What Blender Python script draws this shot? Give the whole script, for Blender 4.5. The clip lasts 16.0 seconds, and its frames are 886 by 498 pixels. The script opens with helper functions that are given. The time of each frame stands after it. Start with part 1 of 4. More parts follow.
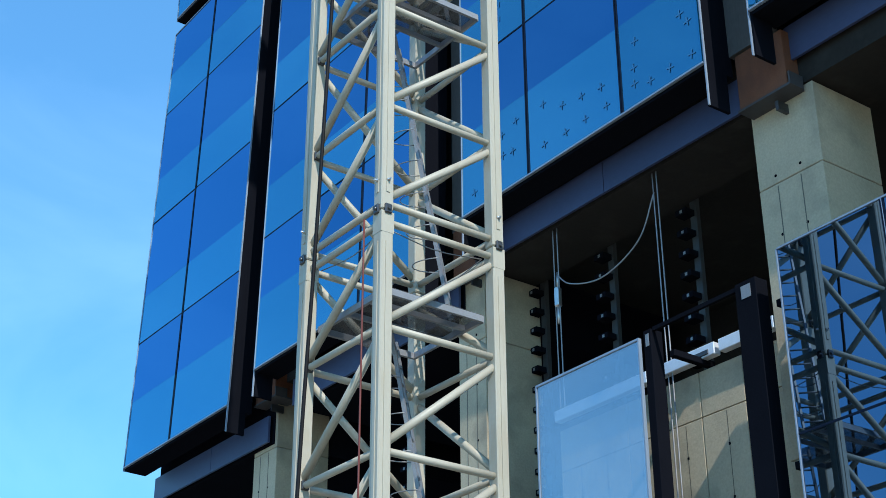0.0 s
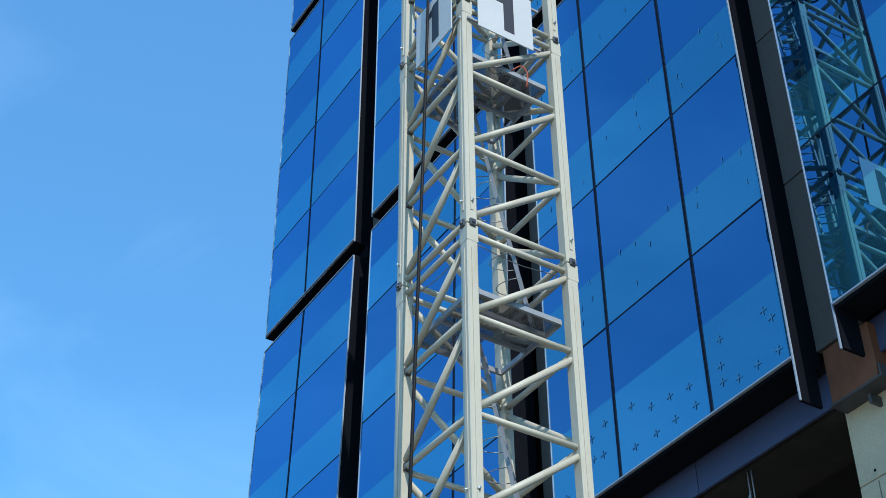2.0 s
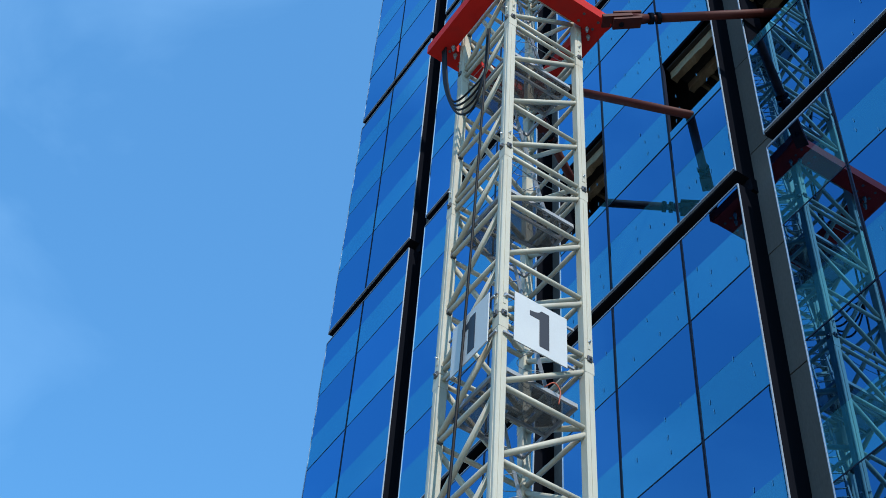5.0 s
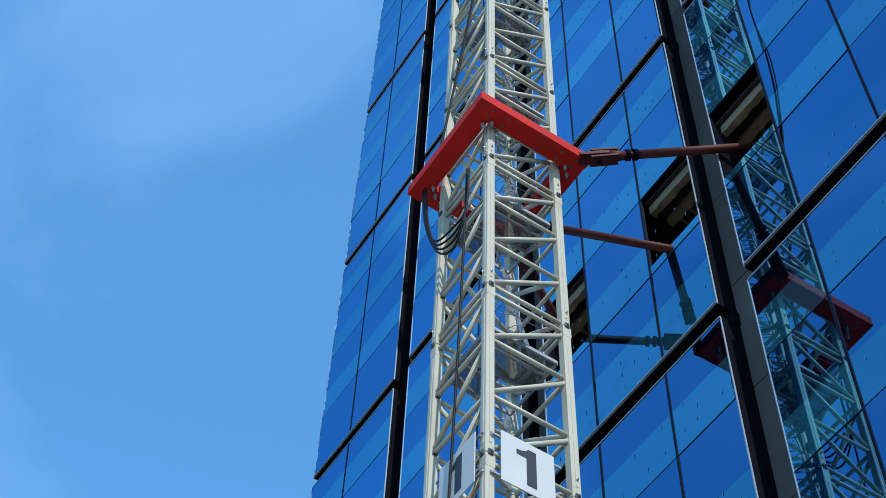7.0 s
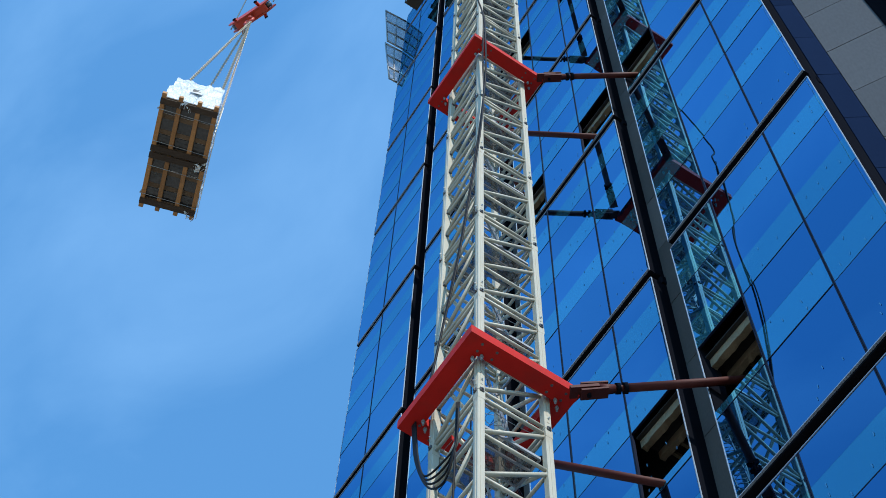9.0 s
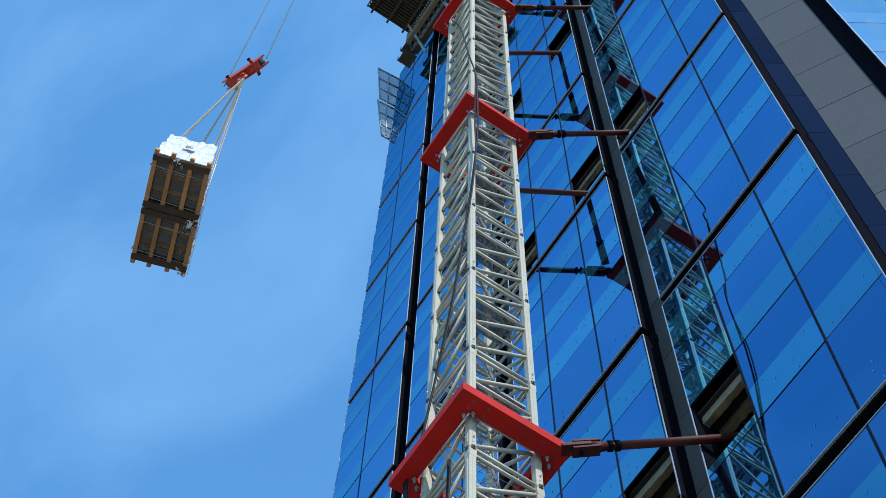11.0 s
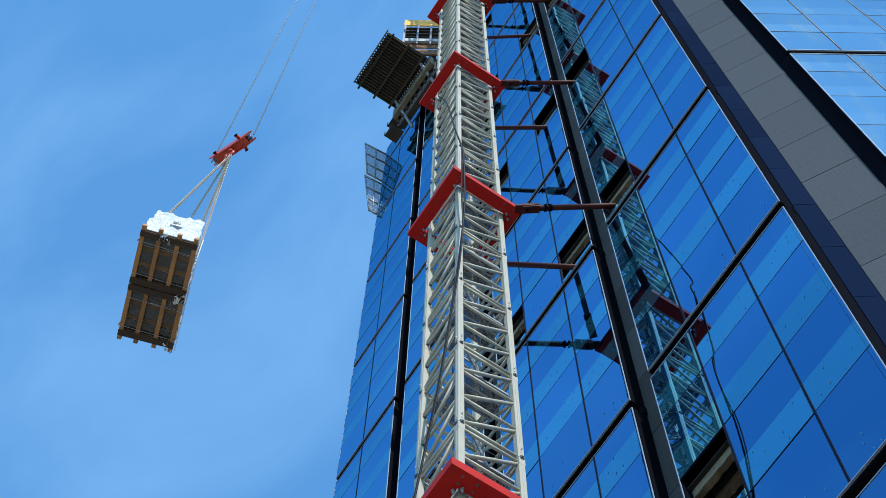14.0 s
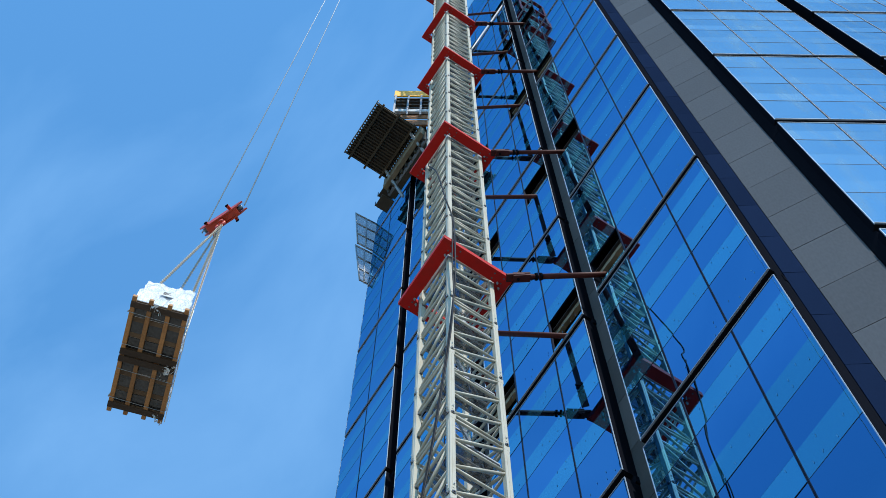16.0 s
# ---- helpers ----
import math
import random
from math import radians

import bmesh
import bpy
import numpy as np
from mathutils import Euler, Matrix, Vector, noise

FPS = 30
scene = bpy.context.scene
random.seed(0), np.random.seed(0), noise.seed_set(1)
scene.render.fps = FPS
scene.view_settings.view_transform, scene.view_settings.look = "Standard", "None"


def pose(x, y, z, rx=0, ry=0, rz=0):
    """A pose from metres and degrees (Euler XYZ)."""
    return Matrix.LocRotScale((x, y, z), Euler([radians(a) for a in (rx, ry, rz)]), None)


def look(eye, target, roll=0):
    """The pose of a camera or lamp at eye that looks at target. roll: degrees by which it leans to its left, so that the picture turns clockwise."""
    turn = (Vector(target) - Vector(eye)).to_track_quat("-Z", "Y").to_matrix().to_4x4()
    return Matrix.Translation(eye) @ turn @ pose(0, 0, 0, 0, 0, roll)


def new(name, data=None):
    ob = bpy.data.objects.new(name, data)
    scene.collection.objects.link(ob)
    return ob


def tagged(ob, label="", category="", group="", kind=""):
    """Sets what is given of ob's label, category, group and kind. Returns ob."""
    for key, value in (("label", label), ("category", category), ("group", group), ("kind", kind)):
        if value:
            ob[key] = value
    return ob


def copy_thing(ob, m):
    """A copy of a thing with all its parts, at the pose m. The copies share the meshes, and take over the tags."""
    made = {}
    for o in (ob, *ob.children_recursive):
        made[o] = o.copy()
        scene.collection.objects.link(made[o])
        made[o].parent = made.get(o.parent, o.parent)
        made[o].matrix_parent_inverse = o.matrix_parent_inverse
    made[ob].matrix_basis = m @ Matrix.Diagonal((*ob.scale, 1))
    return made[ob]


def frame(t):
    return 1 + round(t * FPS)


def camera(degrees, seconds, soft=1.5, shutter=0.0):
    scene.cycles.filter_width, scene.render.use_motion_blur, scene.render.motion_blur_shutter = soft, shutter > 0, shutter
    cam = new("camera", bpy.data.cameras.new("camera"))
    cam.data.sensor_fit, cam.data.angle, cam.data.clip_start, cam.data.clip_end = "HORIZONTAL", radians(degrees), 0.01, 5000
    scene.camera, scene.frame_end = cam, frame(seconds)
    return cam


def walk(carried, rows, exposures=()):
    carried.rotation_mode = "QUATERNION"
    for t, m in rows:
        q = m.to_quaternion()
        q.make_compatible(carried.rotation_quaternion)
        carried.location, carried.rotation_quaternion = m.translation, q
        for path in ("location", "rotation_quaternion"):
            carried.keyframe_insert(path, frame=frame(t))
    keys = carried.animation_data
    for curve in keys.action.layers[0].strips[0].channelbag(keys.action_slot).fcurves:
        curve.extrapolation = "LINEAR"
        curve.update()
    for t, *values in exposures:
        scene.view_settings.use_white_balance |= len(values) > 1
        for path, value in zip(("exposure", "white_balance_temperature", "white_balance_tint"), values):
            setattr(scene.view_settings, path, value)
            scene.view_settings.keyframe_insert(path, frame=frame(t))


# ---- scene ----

EYE = 1.6
cam = camera(33.05, 16.0, soft=0.6)
walk(cam, [
    (0.0, pose(0, 0, EYE, 116.694, 0.282, -36.343)),
    (0.5, pose(0, 0, EYE, 119.224, 0.317, -34.978)),
    (1.0, pose(0, 0, EYE, 121.691, 0.308, -34.279)),
    (1.5, pose(0, 0, EYE, 124.667, 0.282, -33.392)),
    (2.0, pose(0, 0, EYE, 128.468, 0.361, -32.345)),
    (2.5, pose(0, 0, EYE, 130.489, 0.451, -31.316)),
    (3.0, pose(0, 0, EYE, 132.714, 0.807, -30.357)),
    (3.5, pose(0, 0, EYE, 134.412, 0.621, -29.900)),
    (4.0, pose(0, 0, EYE, 135.921, -0.497, -30.847)),
    (4.5, pose(0, 0, EYE, 138.099, -1.983, -32.480)),
    (5.0, pose(0, 0, EYE, 140.387, -2.982, -33.916)),
    (5.2, pose(0, 0, EYE, 141.039, -3.041, -34.141)),
    (7.3, pose(0, 0, EYE, 146.339, -1.371, -32.923)),
    (7.5, pose(0, 0, EYE, 146.852, -1.207, -32.755)),
    (8.0, pose(0, 0, EYE, 149.908, -1.228, -32.886)),
    (8.5, pose(0, 0, EYE, 152.689, -1.268, -33.097)),
    (9.0, pose(0, 0, EYE, 154.647, -1.314, -33.422)),
    (9.5, pose(0, 0, EYE, 155.723, -1.244, -33.502)),
    (12.0, pose(0, 0, EYE, 157.424, -0.986, -33.712)),
    (12.5, pose(0, 0, EYE, 157.917, -0.906, -33.677)),
    (13.0, pose(0, 0, EYE, 158.142, -0.816, -33.722)),
    (13.5, pose(0, 0, EYE, 158.815, -0.671, -33.661)),
    (14.0, pose(0, 0, EYE, 159.668, -0.497, -33.497)),
    (14.5, pose(0, 0, EYE, 160.594, -0.365, -33.511)),
    (15.0, pose(0, 0, EYE, 161.146, -0.236, -33.449)),
    (15.5, pose(0, 0, EYE, 161.441, -0.161, -33.451)),
    (16.0, pose(0, 0, EYE, 162.329, -0.077, -33.359)),
])

# ---- world, sun ----
world = bpy.data.worlds.new("world")
scene.world = world
world.use_nodes = True
SUN_AZ, SUN_EL = radians(-103), radians(41)      # counter-clockwise from +x, and height
SUN_DIR = Vector((math.cos(SUN_AZ) * math.cos(SUN_EL), math.sin(SUN_AZ) * math.cos(SUN_EL), math.sin(SUN_EL)))


def build_world():
    nt = world.node_tree
    nt.nodes.clear()
    out = nt.nodes.new("ShaderNodeOutputWorld")
    bg = nt.nodes.new("ShaderNodeBackground")
    sky = nt.nodes.new("ShaderNodeTexSky")
    sky.sky_type = "NISHITA"
    sky.sun_disc = False
    sky.sun_elevation = SUN_EL
    sky.sun_rotation = math.pi / 2 - SUN_AZ
    sky.air_density, sky.dust_density, sky.ozone_density = 1.0, 0.3, 2.0
    coord = nt.nodes.new("ShaderNodeTexCoord")
    mapping = nt.nodes.new("ShaderNodeMapping")
    mapping.inputs["Scale"].default_value = (2.2, 1.3, 3.2)
    mapping.inputs["Rotation"].default_value = (0.4, 0.3, 0.7)
    n1 = nt.nodes.new("ShaderNodeTexNoise")
    n1.inputs["Scale"].default_value = 2.0
    n1.inputs["Detail"].default_value = 9
    n1.inputs["Roughness"].default_value = 0.5
    n1.inputs["Distortion"].default_value = 0.6
    ramp = nt.nodes.new("ShaderNodeValToRGB")
    ramp.color_ramp.elements[0].position, ramp.color_ramp.elements[0].color = 0.47, (0, 0, 0, 1)
    ramp.color_ramp.elements[1].position, ramp.color_ramp.elements[1].color = 0.80, (0.14, 0.14, 0.14, 1)
    tint = nt.nodes.new("ShaderNodeMix")
    tint.data_type, tint.blend_type = "RGBA", "MULTIPLY"
    tint.inputs[0].default_value = 1.0
    tint.inputs[7].default_value = (0.50, 1.0, 1.16, 1)
    mix = nt.nodes.new("ShaderNodeMix")
    mix.data_type = "RGBA"
    mix.inputs[7].default_value = (3.4, 5.5, 7.7, 1)
    bg.inputs["Strength"].default_value = 0.15
    nt.links.new(coord.outputs["Generated"], mapping.inputs["Vector"])
    nt.links.new(mapping.outputs[0], n1.inputs["Vector"])
    nt.links.new(n1.outputs["Fac"], ramp.inputs[0])
    nt.links.new(sky.outputs[0], tint.inputs[6])
    even = nt.nodes.new("ShaderNodeMix")
    even.data_type = "RGBA"
    even.inputs[0].default_value = 0.42
    even.inputs[7].default_value = (0.395, 1.20, 2.66, 1)
    nt.links.new(tint.outputs[2], even.inputs[6])
    nt.links.new(even.outputs[2], mix.inputs[6])
    nt.links.new(ramp.outputs[0], mix.inputs[0])
    nt.links.new(mix.outputs[2], bg.inputs["Color"])
    nt.links.new(bg.outputs[0], out.inputs[0])


build_world()
sun_data = bpy.data.lights.new("sun", "SUN")
sun_data.energy, sun_data.angle, sun_data.color = 2.3, radians(0.53), (1.0, 0.95, 0.86)
sun = new("sun", sun_data)
sun.matrix_world = look(SUN_DIR * 200, (0, 0, 0))
scene.view_settings.exposure = 1.0

# ---- materials ----
def material(name, color, rough=0.6, metal=0.0, vary=0.15, scale=6.0, fine=60.0, bump=0.15, spec=0.5,
             stain_glint=None, stain_glint_amount=0.0, stain_glint_scale=1.5, per_object=0.0, coat=0.0, stretch=(1, 1, 1), world_space=False):
    """A surface with colour variation at two scales, fine relief, optional stains or painted glints and a shade that
    differs per object.
    """
    mat = bpy.data.materials.new(name)
    mat.use_nodes = True
    nt = mat.node_tree
    p = nt.nodes["Principled BSDF"]
    p.inputs["Roughness"].default_value = rough
    p.inputs["Metallic"].default_value = metal
    p.inputs["Specular IOR Level"].default_value = spec
    p.inputs["Coat Weight"].default_value = coat
    coord = nt.nodes.new("ShaderNodeTexCoord")
    mp = nt.nodes.new("ShaderNodeMapping")
    mp.inputs["Scale"].default_value = stretch
    if world_space:
        geo = nt.nodes.new("ShaderNodeNewGeometry")
        nt.links.new(geo.outputs["Position"], mp.inputs["Vector"])
    else:
        nt.links.new(coord.outputs["Object"], mp.inputs["Vector"])
    big = nt.nodes.new("ShaderNodeTexNoise")
    big.inputs["Scale"].default_value, big.inputs["Detail"].default_value = scale, 6
    small = nt.nodes.new("ShaderNodeTexNoise")
    small.inputs["Scale"].default_value, small.inputs["Detail"].default_value = fine, 4
    for n in (big, small):
        nt.links.new(mp.outputs[0], n.inputs["Vector"])
    add = nt.nodes.new("ShaderNodeMath")
    add.operation = "ADD"
    nt.links.new(big.outputs["Fac"], add.inputs[0])
    nt.links.new(small.outputs["Fac"], add.inputs[1])
    rng = nt.nodes.new("ShaderNodeMapRange")
    rng.inputs["From Min"].default_value, rng.inputs["From Max"].default_value = 0.6, 1.4
    rng.inputs["To Min"].default_value, rng.inputs["To Max"].default_value = 1 - vary, 1 + vary
    nt.links.new(add.outputs[0], rng.inputs["Value"])
    last = rng.outputs[0]
    if per_object:
        info = nt.nodes.new("ShaderNodeObjectInfo")
        r2 = nt.nodes.new("ShaderNodeMapRange")
        r2.inputs["To Min"].default_value, r2.inputs["To Max"].default_value = 1 - per_object, 1 + per_object
        nt.links.new(info.outputs["Random"], r2.inputs["Value"])
        mul = nt.nodes.new("ShaderNodeMath")
        mul.operation = "MULTIPLY"
        nt.links.new(last, mul.inputs[0])
        nt.links.new(r2.outputs[0], mul.inputs[1])
        last = mul.outputs[0]
    col = nt.nodes.new("ShaderNodeVectorMath")
    col.operation = "SCALE"
    col.inputs[0].default_value = color
    nt.links.new(last, col.inputs["Scale"])
    colour = col.outputs[0]
    if stain_glint:
        sn = nt.nodes.new("ShaderNodeTexNoise")
        sn.inputs["Scale"].default_value, sn.inputs["Detail"].default_value = stain_glint_scale, 8
        nt.links.new(mp.outputs[0], sn.inputs["Vector"])
        sr = nt.nodes.new("ShaderNodeMapRange")
        sr.inputs["From Min"].default_value, sr.inputs["From Max"].default_value = 0.52, 0.72
        sr.inputs["To Max"].default_value = stain_glint_amount
        nt.links.new(sn.outputs["Fac"], sr.inputs["Value"])
        mx = nt.nodes.new("ShaderNodeMix")
        mx.data_type = "RGBA"
        mx.inputs[7].default_value = (*stain_glint, 1)
        nt.links.new(sr.outputs[0], mx.inputs[0])
        nt.links.new(colour, mx.inputs[6])
        colour = mx.outputs[2]
    nt.links.new(colour, p.inputs["Base Color"])
    if bump:
        bp = nt.nodes.new("ShaderNodeBump")
        bp.inputs["Strength"].default_value = bump
        bp.inputs["Distance"].default_value = 0.01
        nt.links.new(small.outputs["Fac"], bp.inputs["Height"])
        nt.links.new(bp.outputs[0], p.inputs["Normal"])
    return mat


def glazing(name, tint, backing, mirror, dust=0.0):
    """Coated facade glass: a tinted mirror over what lies behind the pane, slightly uneven, each pane a little different."""
    mat = bpy.data.materials.new(name)
    mat.use_nodes = True
    nt = mat.node_tree
    nt.nodes.clear()
    out = nt.nodes.new("ShaderNodeOutputMaterial")
    gloss = nt.nodes.new("ShaderNodeBsdfGlossy")
    gloss.inputs["Roughness"].default_value = 0.012
    diff = nt.nodes.new("ShaderNodeBsdfDiffuse")
    mix = nt.nodes.new("ShaderNodeMixShader")
    mix.inputs[0].default_value = mirror
    info = nt.nodes.new("ShaderNodeObjectInfo")
    r = nt.nodes.new("ShaderNodeMapRange")
    r.inputs["To Min"].default_value, r.inputs["To Max"].default_value = 0.93, 1.07
    nt.links.new(info.outputs["Random"], r.inputs["Value"])
    for node, value in ((gloss, tint), (diff, backing)):
        sc = nt.nodes.new("ShaderNodeVectorMath")
        sc.operation = "SCALE"
        sc.inputs[0].default_value = value
        nt.links.new(r.outputs[0], sc.inputs["Scale"])
        nt.links.new(sc.outputs[0], node.inputs["Color"])
    geo = nt.nodes.new("ShaderNodeNewGeometry")
    n = nt.nodes.new("ShaderNodeTexNoise")
    n.inputs["Scale"].default_value, n.inputs["Detail"].default_value = 0.5, 2
    nt.links.new(geo.outputs["Position"], n.inputs["Vector"])
    b = nt.nodes.new("ShaderNodeBump")
    b.inputs["Strength"].default_value, b.inputs["Distance"].default_value = 0.2, 0.005
    nt.links.new(n.outputs["Fac"], b.inputs["Height"])
    nt.links.new(b.outputs[0], gloss.inputs["Normal"])
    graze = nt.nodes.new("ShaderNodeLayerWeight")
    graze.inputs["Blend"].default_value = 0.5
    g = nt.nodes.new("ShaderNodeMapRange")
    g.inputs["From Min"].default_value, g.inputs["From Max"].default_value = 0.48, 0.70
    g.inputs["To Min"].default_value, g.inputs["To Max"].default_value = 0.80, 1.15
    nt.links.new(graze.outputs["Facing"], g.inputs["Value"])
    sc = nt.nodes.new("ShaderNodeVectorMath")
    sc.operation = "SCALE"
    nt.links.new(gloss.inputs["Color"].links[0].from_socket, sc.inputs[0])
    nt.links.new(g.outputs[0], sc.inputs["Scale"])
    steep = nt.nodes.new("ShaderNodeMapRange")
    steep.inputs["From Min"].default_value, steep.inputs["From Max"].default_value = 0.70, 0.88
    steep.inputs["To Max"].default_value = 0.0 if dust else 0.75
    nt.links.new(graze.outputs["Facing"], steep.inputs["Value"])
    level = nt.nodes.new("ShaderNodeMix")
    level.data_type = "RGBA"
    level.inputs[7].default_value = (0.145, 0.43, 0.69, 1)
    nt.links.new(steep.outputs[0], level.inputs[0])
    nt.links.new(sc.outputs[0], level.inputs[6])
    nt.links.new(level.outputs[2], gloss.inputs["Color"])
    if dust:
        mp = nt.nodes.new("ShaderNodeMapping")
        mp.inputs["Scale"].default_value = (1.0, 1.0, 0.16)
        nt.links.new(geo.outputs["Position"], mp.inputs["Vector"])
        streak = nt.nodes.new("ShaderNodeTexNoise")
        streak.inputs["Scale"].default_value, streak.inputs["Detail"].default_value = 1.6, 7
        nt.links.new(mp.outputs[0], streak.inputs["Vector"])
        d = nt.nodes.new("ShaderNodeMapRange")
        d.inputs["From Min"].default_value, d.inputs["From Max"].default_value = 0.5, 0.72
        d.inputs["To Min"].default_value, d.inputs["To Max"].default_value = mirror, mirror - dust
        nt.links.new(streak.outputs["Fac"], d.inputs["Value"])
        nt.links.new(d.outputs[0], mix.inputs[0])
    nt.links.new(diff.outputs[0], mix.inputs[1])
    nt.links.new(gloss.outputs[0], mix.inputs[2])
    nt.links.new(mix.outputs[0], out.inputs[0])
    return mat


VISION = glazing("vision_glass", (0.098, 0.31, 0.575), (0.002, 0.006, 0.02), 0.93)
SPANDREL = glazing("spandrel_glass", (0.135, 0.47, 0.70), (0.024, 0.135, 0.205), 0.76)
# brighter mirrored sky is put into tint and backing; the streaks are dust
DUST_SKY_V = glazing("dusty_skylit_vision_glass", (0.36, 0.56, 0.68), (0.14, 0.24, 0.33), 0.80, 0.3)
DUST_SKY_S = glazing("dusty_skylit_spandrel_glass", (0.38, 0.59, 0.71), (0.17, 0.28, 0.37), 0.76, 0.3)
ALU = material("bright_aluminium", (0.26, 0.33, 0.43), 0.5, 0.3, 0.06)
BLACK = material("black_powder_coat", (0.007, 0.008, 0.012), 0.7, 0.0, 0.2, 1.0, 30, spec=0.0)
MULLM = material("dark_navy_mullion", (0.004, 0.009, 0.025), 0.5, 0.0, 0.1, 1.0, 30, spec=0.1)
NAVY = material("navy_metal_panel", (0.008, 0.016, 0.042), 0.55, 0.0, 0.15, 0.7, 20, spec=0.0, per_object=0.12)
STONE = material("grey_metal_cladding", (0.078, 0.086, 0.100), 0.6, 0.0, 0.16, 0.6, 25, spec=0.03, stretch=(1, 1, 0.5), per_object=0.12)
CONCRETE = material("board_marked_concrete", (0.47, 0.39, 0.275), 0.85, 0, 0.16, 0.9, 25, 0.4, stain_glint=(0.16, 0.15, 0.12), stain_glint_amount=0.6, stain_glint_scale=0.8, world_space=True)
# darkness of unlit rooms is put into this colour
DARKROOM = material("unlit_interior_black", (0.014, 0.014, 0.014), 0.9, 0, 0.3, 0.6, 10)
RUST = material("rusty_steel_plate", (0.17, 0.062, 0.03), 0.8, 0.1, 0.3, 2.5, 40, 0.4, stain_glint=(0.10, 0.04, 0.025), stain_glint_amount=0.7)
CREAM = material("cream_crane_paint", (0.41, 0.385, 0.315), 0.5, 0, 0.06, 1.2, 35, 0.08, stain_glint=(0.30, 0.235, 0.15), stain_glint_amount=0.45, stain_glint_scale=2.2, stretch=(1, 1, 0.35), world_space=True)
GALV = material("galvanised_steel", (0.26, 0.27, 0.29), 0.55, 0.5, 0.15, 4, 60)
RED = material("red_collar_paint", (0.44, 0.012, 0.008), 0.6, 0, 0.12, 1.6, 30, 0.1, spec=0.15, stain_glint=(0.22, 0.02, 0.015), stain_glint_amount=0.5, stain_glint_scale=1.4, world_space=True)
OXIDE = material("red_oxide_tube", (0.062, 0.014, 0.012), 0.6, 0.0, 0.2, 1.6, 30, 0.2, spec=0.15, stain_glint=(0.09, 0.025, 0.02), stain_glint_amount=0.6, world_space=True)
STEEL = material("dark_bolt_steel", (0.10, 0.10, 0.105), 0.4, 0.8, 0.2, 8, 60)
BRIGHT = material("zinc_bolt_steel", (0.6, 0.6, 0.6), 0.3, 0.9, 0.1, 8, 60)
CABLE = material("black_rubber_cable", (0.009, 0.009, 0.011), 0.6, 0, 0.2, 5, 60, spec=0.15)
ROPE = material("grey_steel_rope", (0.30, 0.31, 0.33), 0.5, 0.4, 0.1, 5, 60)
CHAIN = material("oily_chain_steel", (0.34, 0.29, 0.22), 0.5, 0.4, 0.25, 9, 60)
SIGNWHITE = material("white_sign_board", (0.43, 0.44, 0.45), 0.5, 0, 0.05, 2, 40, 0.05, stain_glint=(0.5, 0.5, 0.48), stain_glint_amount=0.3)
SIGNBLACK = material("black_sign_paint", (0.015, 0.016, 0.022), 0.5, 0, 0.1)
WOOD = material("pallet_timber", (0.37, 0.175, 0.062), 0.75, 0, 0.3, 3, 45, 0.4, stain_glint=(0.12, 0.06, 0.03), stain_glint_amount=0.6, stain_glint_scale=3, per_object=0.25, stretch=(0.3, 1, 1))
# unseen ground; pale warm colour chosen to throw light onto the undersides
GROUNDM = material("light_bounce_paving", (0.30, 0.26, 0.20), 0.9, 0, 0.25, 0.3, 20, 0.3)
HOOKRED = material("red_hook_paint", (0.48, 0.04, 0.014), 0.42, 0, 0.12, 4, 40, 0.1, stain_glint=(0.15, 0.04, 0.02), stain_glint_amount=0.6, stain_glint_scale=5)
YELLOW = material("yellow_formwork_panel", (0.88, 0.43, 0.01), 0.5, 0, 0.1, 1, 30)
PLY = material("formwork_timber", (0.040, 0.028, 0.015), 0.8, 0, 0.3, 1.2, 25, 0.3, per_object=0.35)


def wrap_material():
    """Crumpled clear stretch film over pale goods: white, glossy, creased."""
    mat = material("stretch_film", (0.70, 0.70, 0.70), 0.16, 0, 0.14, 2.5, 14, 0.0, coat=0.6, spec=0.8)
    nt = mat.node_tree
    p = nt.nodes["Principled BSDF"]
    co = nt.nodes.new("ShaderNodeTexCoord")
    mp = nt.nodes.new("ShaderNodeMapping")
    mp.inputs["Scale"].default_value = (5, 5, 1.6)
    v = nt.nodes.new("ShaderNodeTexNoise")
    v.inputs["Scale"].default_value, v.inputs["Detail"].default_value, v.inputs["Distortion"].default_value = 2.6, 5, 1.8
    b = nt.nodes.new("ShaderNodeBump")
    b.inputs["Strength"].default_value, b.inputs["Distance"].default_value = 0.9, 0.05
    nt.links.new(co.outputs["Object"], mp.inputs[0])
    nt.links.new(mp.outputs[0], v.inputs["Vector"])
    nt.links.new(v.outputs["Fac"], b.inputs["Height"])
    nt.links.new(b.outputs[0], p.inputs["Normal"])
    nt.links.new(b.outputs[0], p.inputs["Coat Normal"])
    return mat


FILM = wrap_material()
# pale noise patches are painted highlights of the creased film
DARKFILM = material("dark_film_under_goods", (0.030, 0.031, 0.034), 0.12, 0, 0.9, 3, 14, 1.0, coat=0.3, spec=0.5, stain_glint=(0.16, 0.16, 0.16), stain_glint_amount=0.2, stain_glint_scale=4.0)


# ---- mesh helpers ----
def mesh_object(name, bm, mat, parent=None, smooth=False):
    me = bpy.data.meshes.new(name)
    bm.normal_update()
    bm.to_mesh(me)
    bm.free()
    if smooth:
        for poly in me.polygons:
            poly.use_smooth = True
    me.materials.append(mat)
    ob = new(name, me)
    if parent:
        ob.parent = parent
    return ob


def part(name, bm, mat, parent, label="", smooth=False):
    ob = mesh_object(name, bm, mat, parent, smooth)
    if label:
        ob["label"] = label
    return ob


def share(name, me, parent, m):
    """One more piece on a mesh that exists already."""
    ob = new(name, me)
    ob.parent = parent
    ob.matrix_basis = m
    return ob


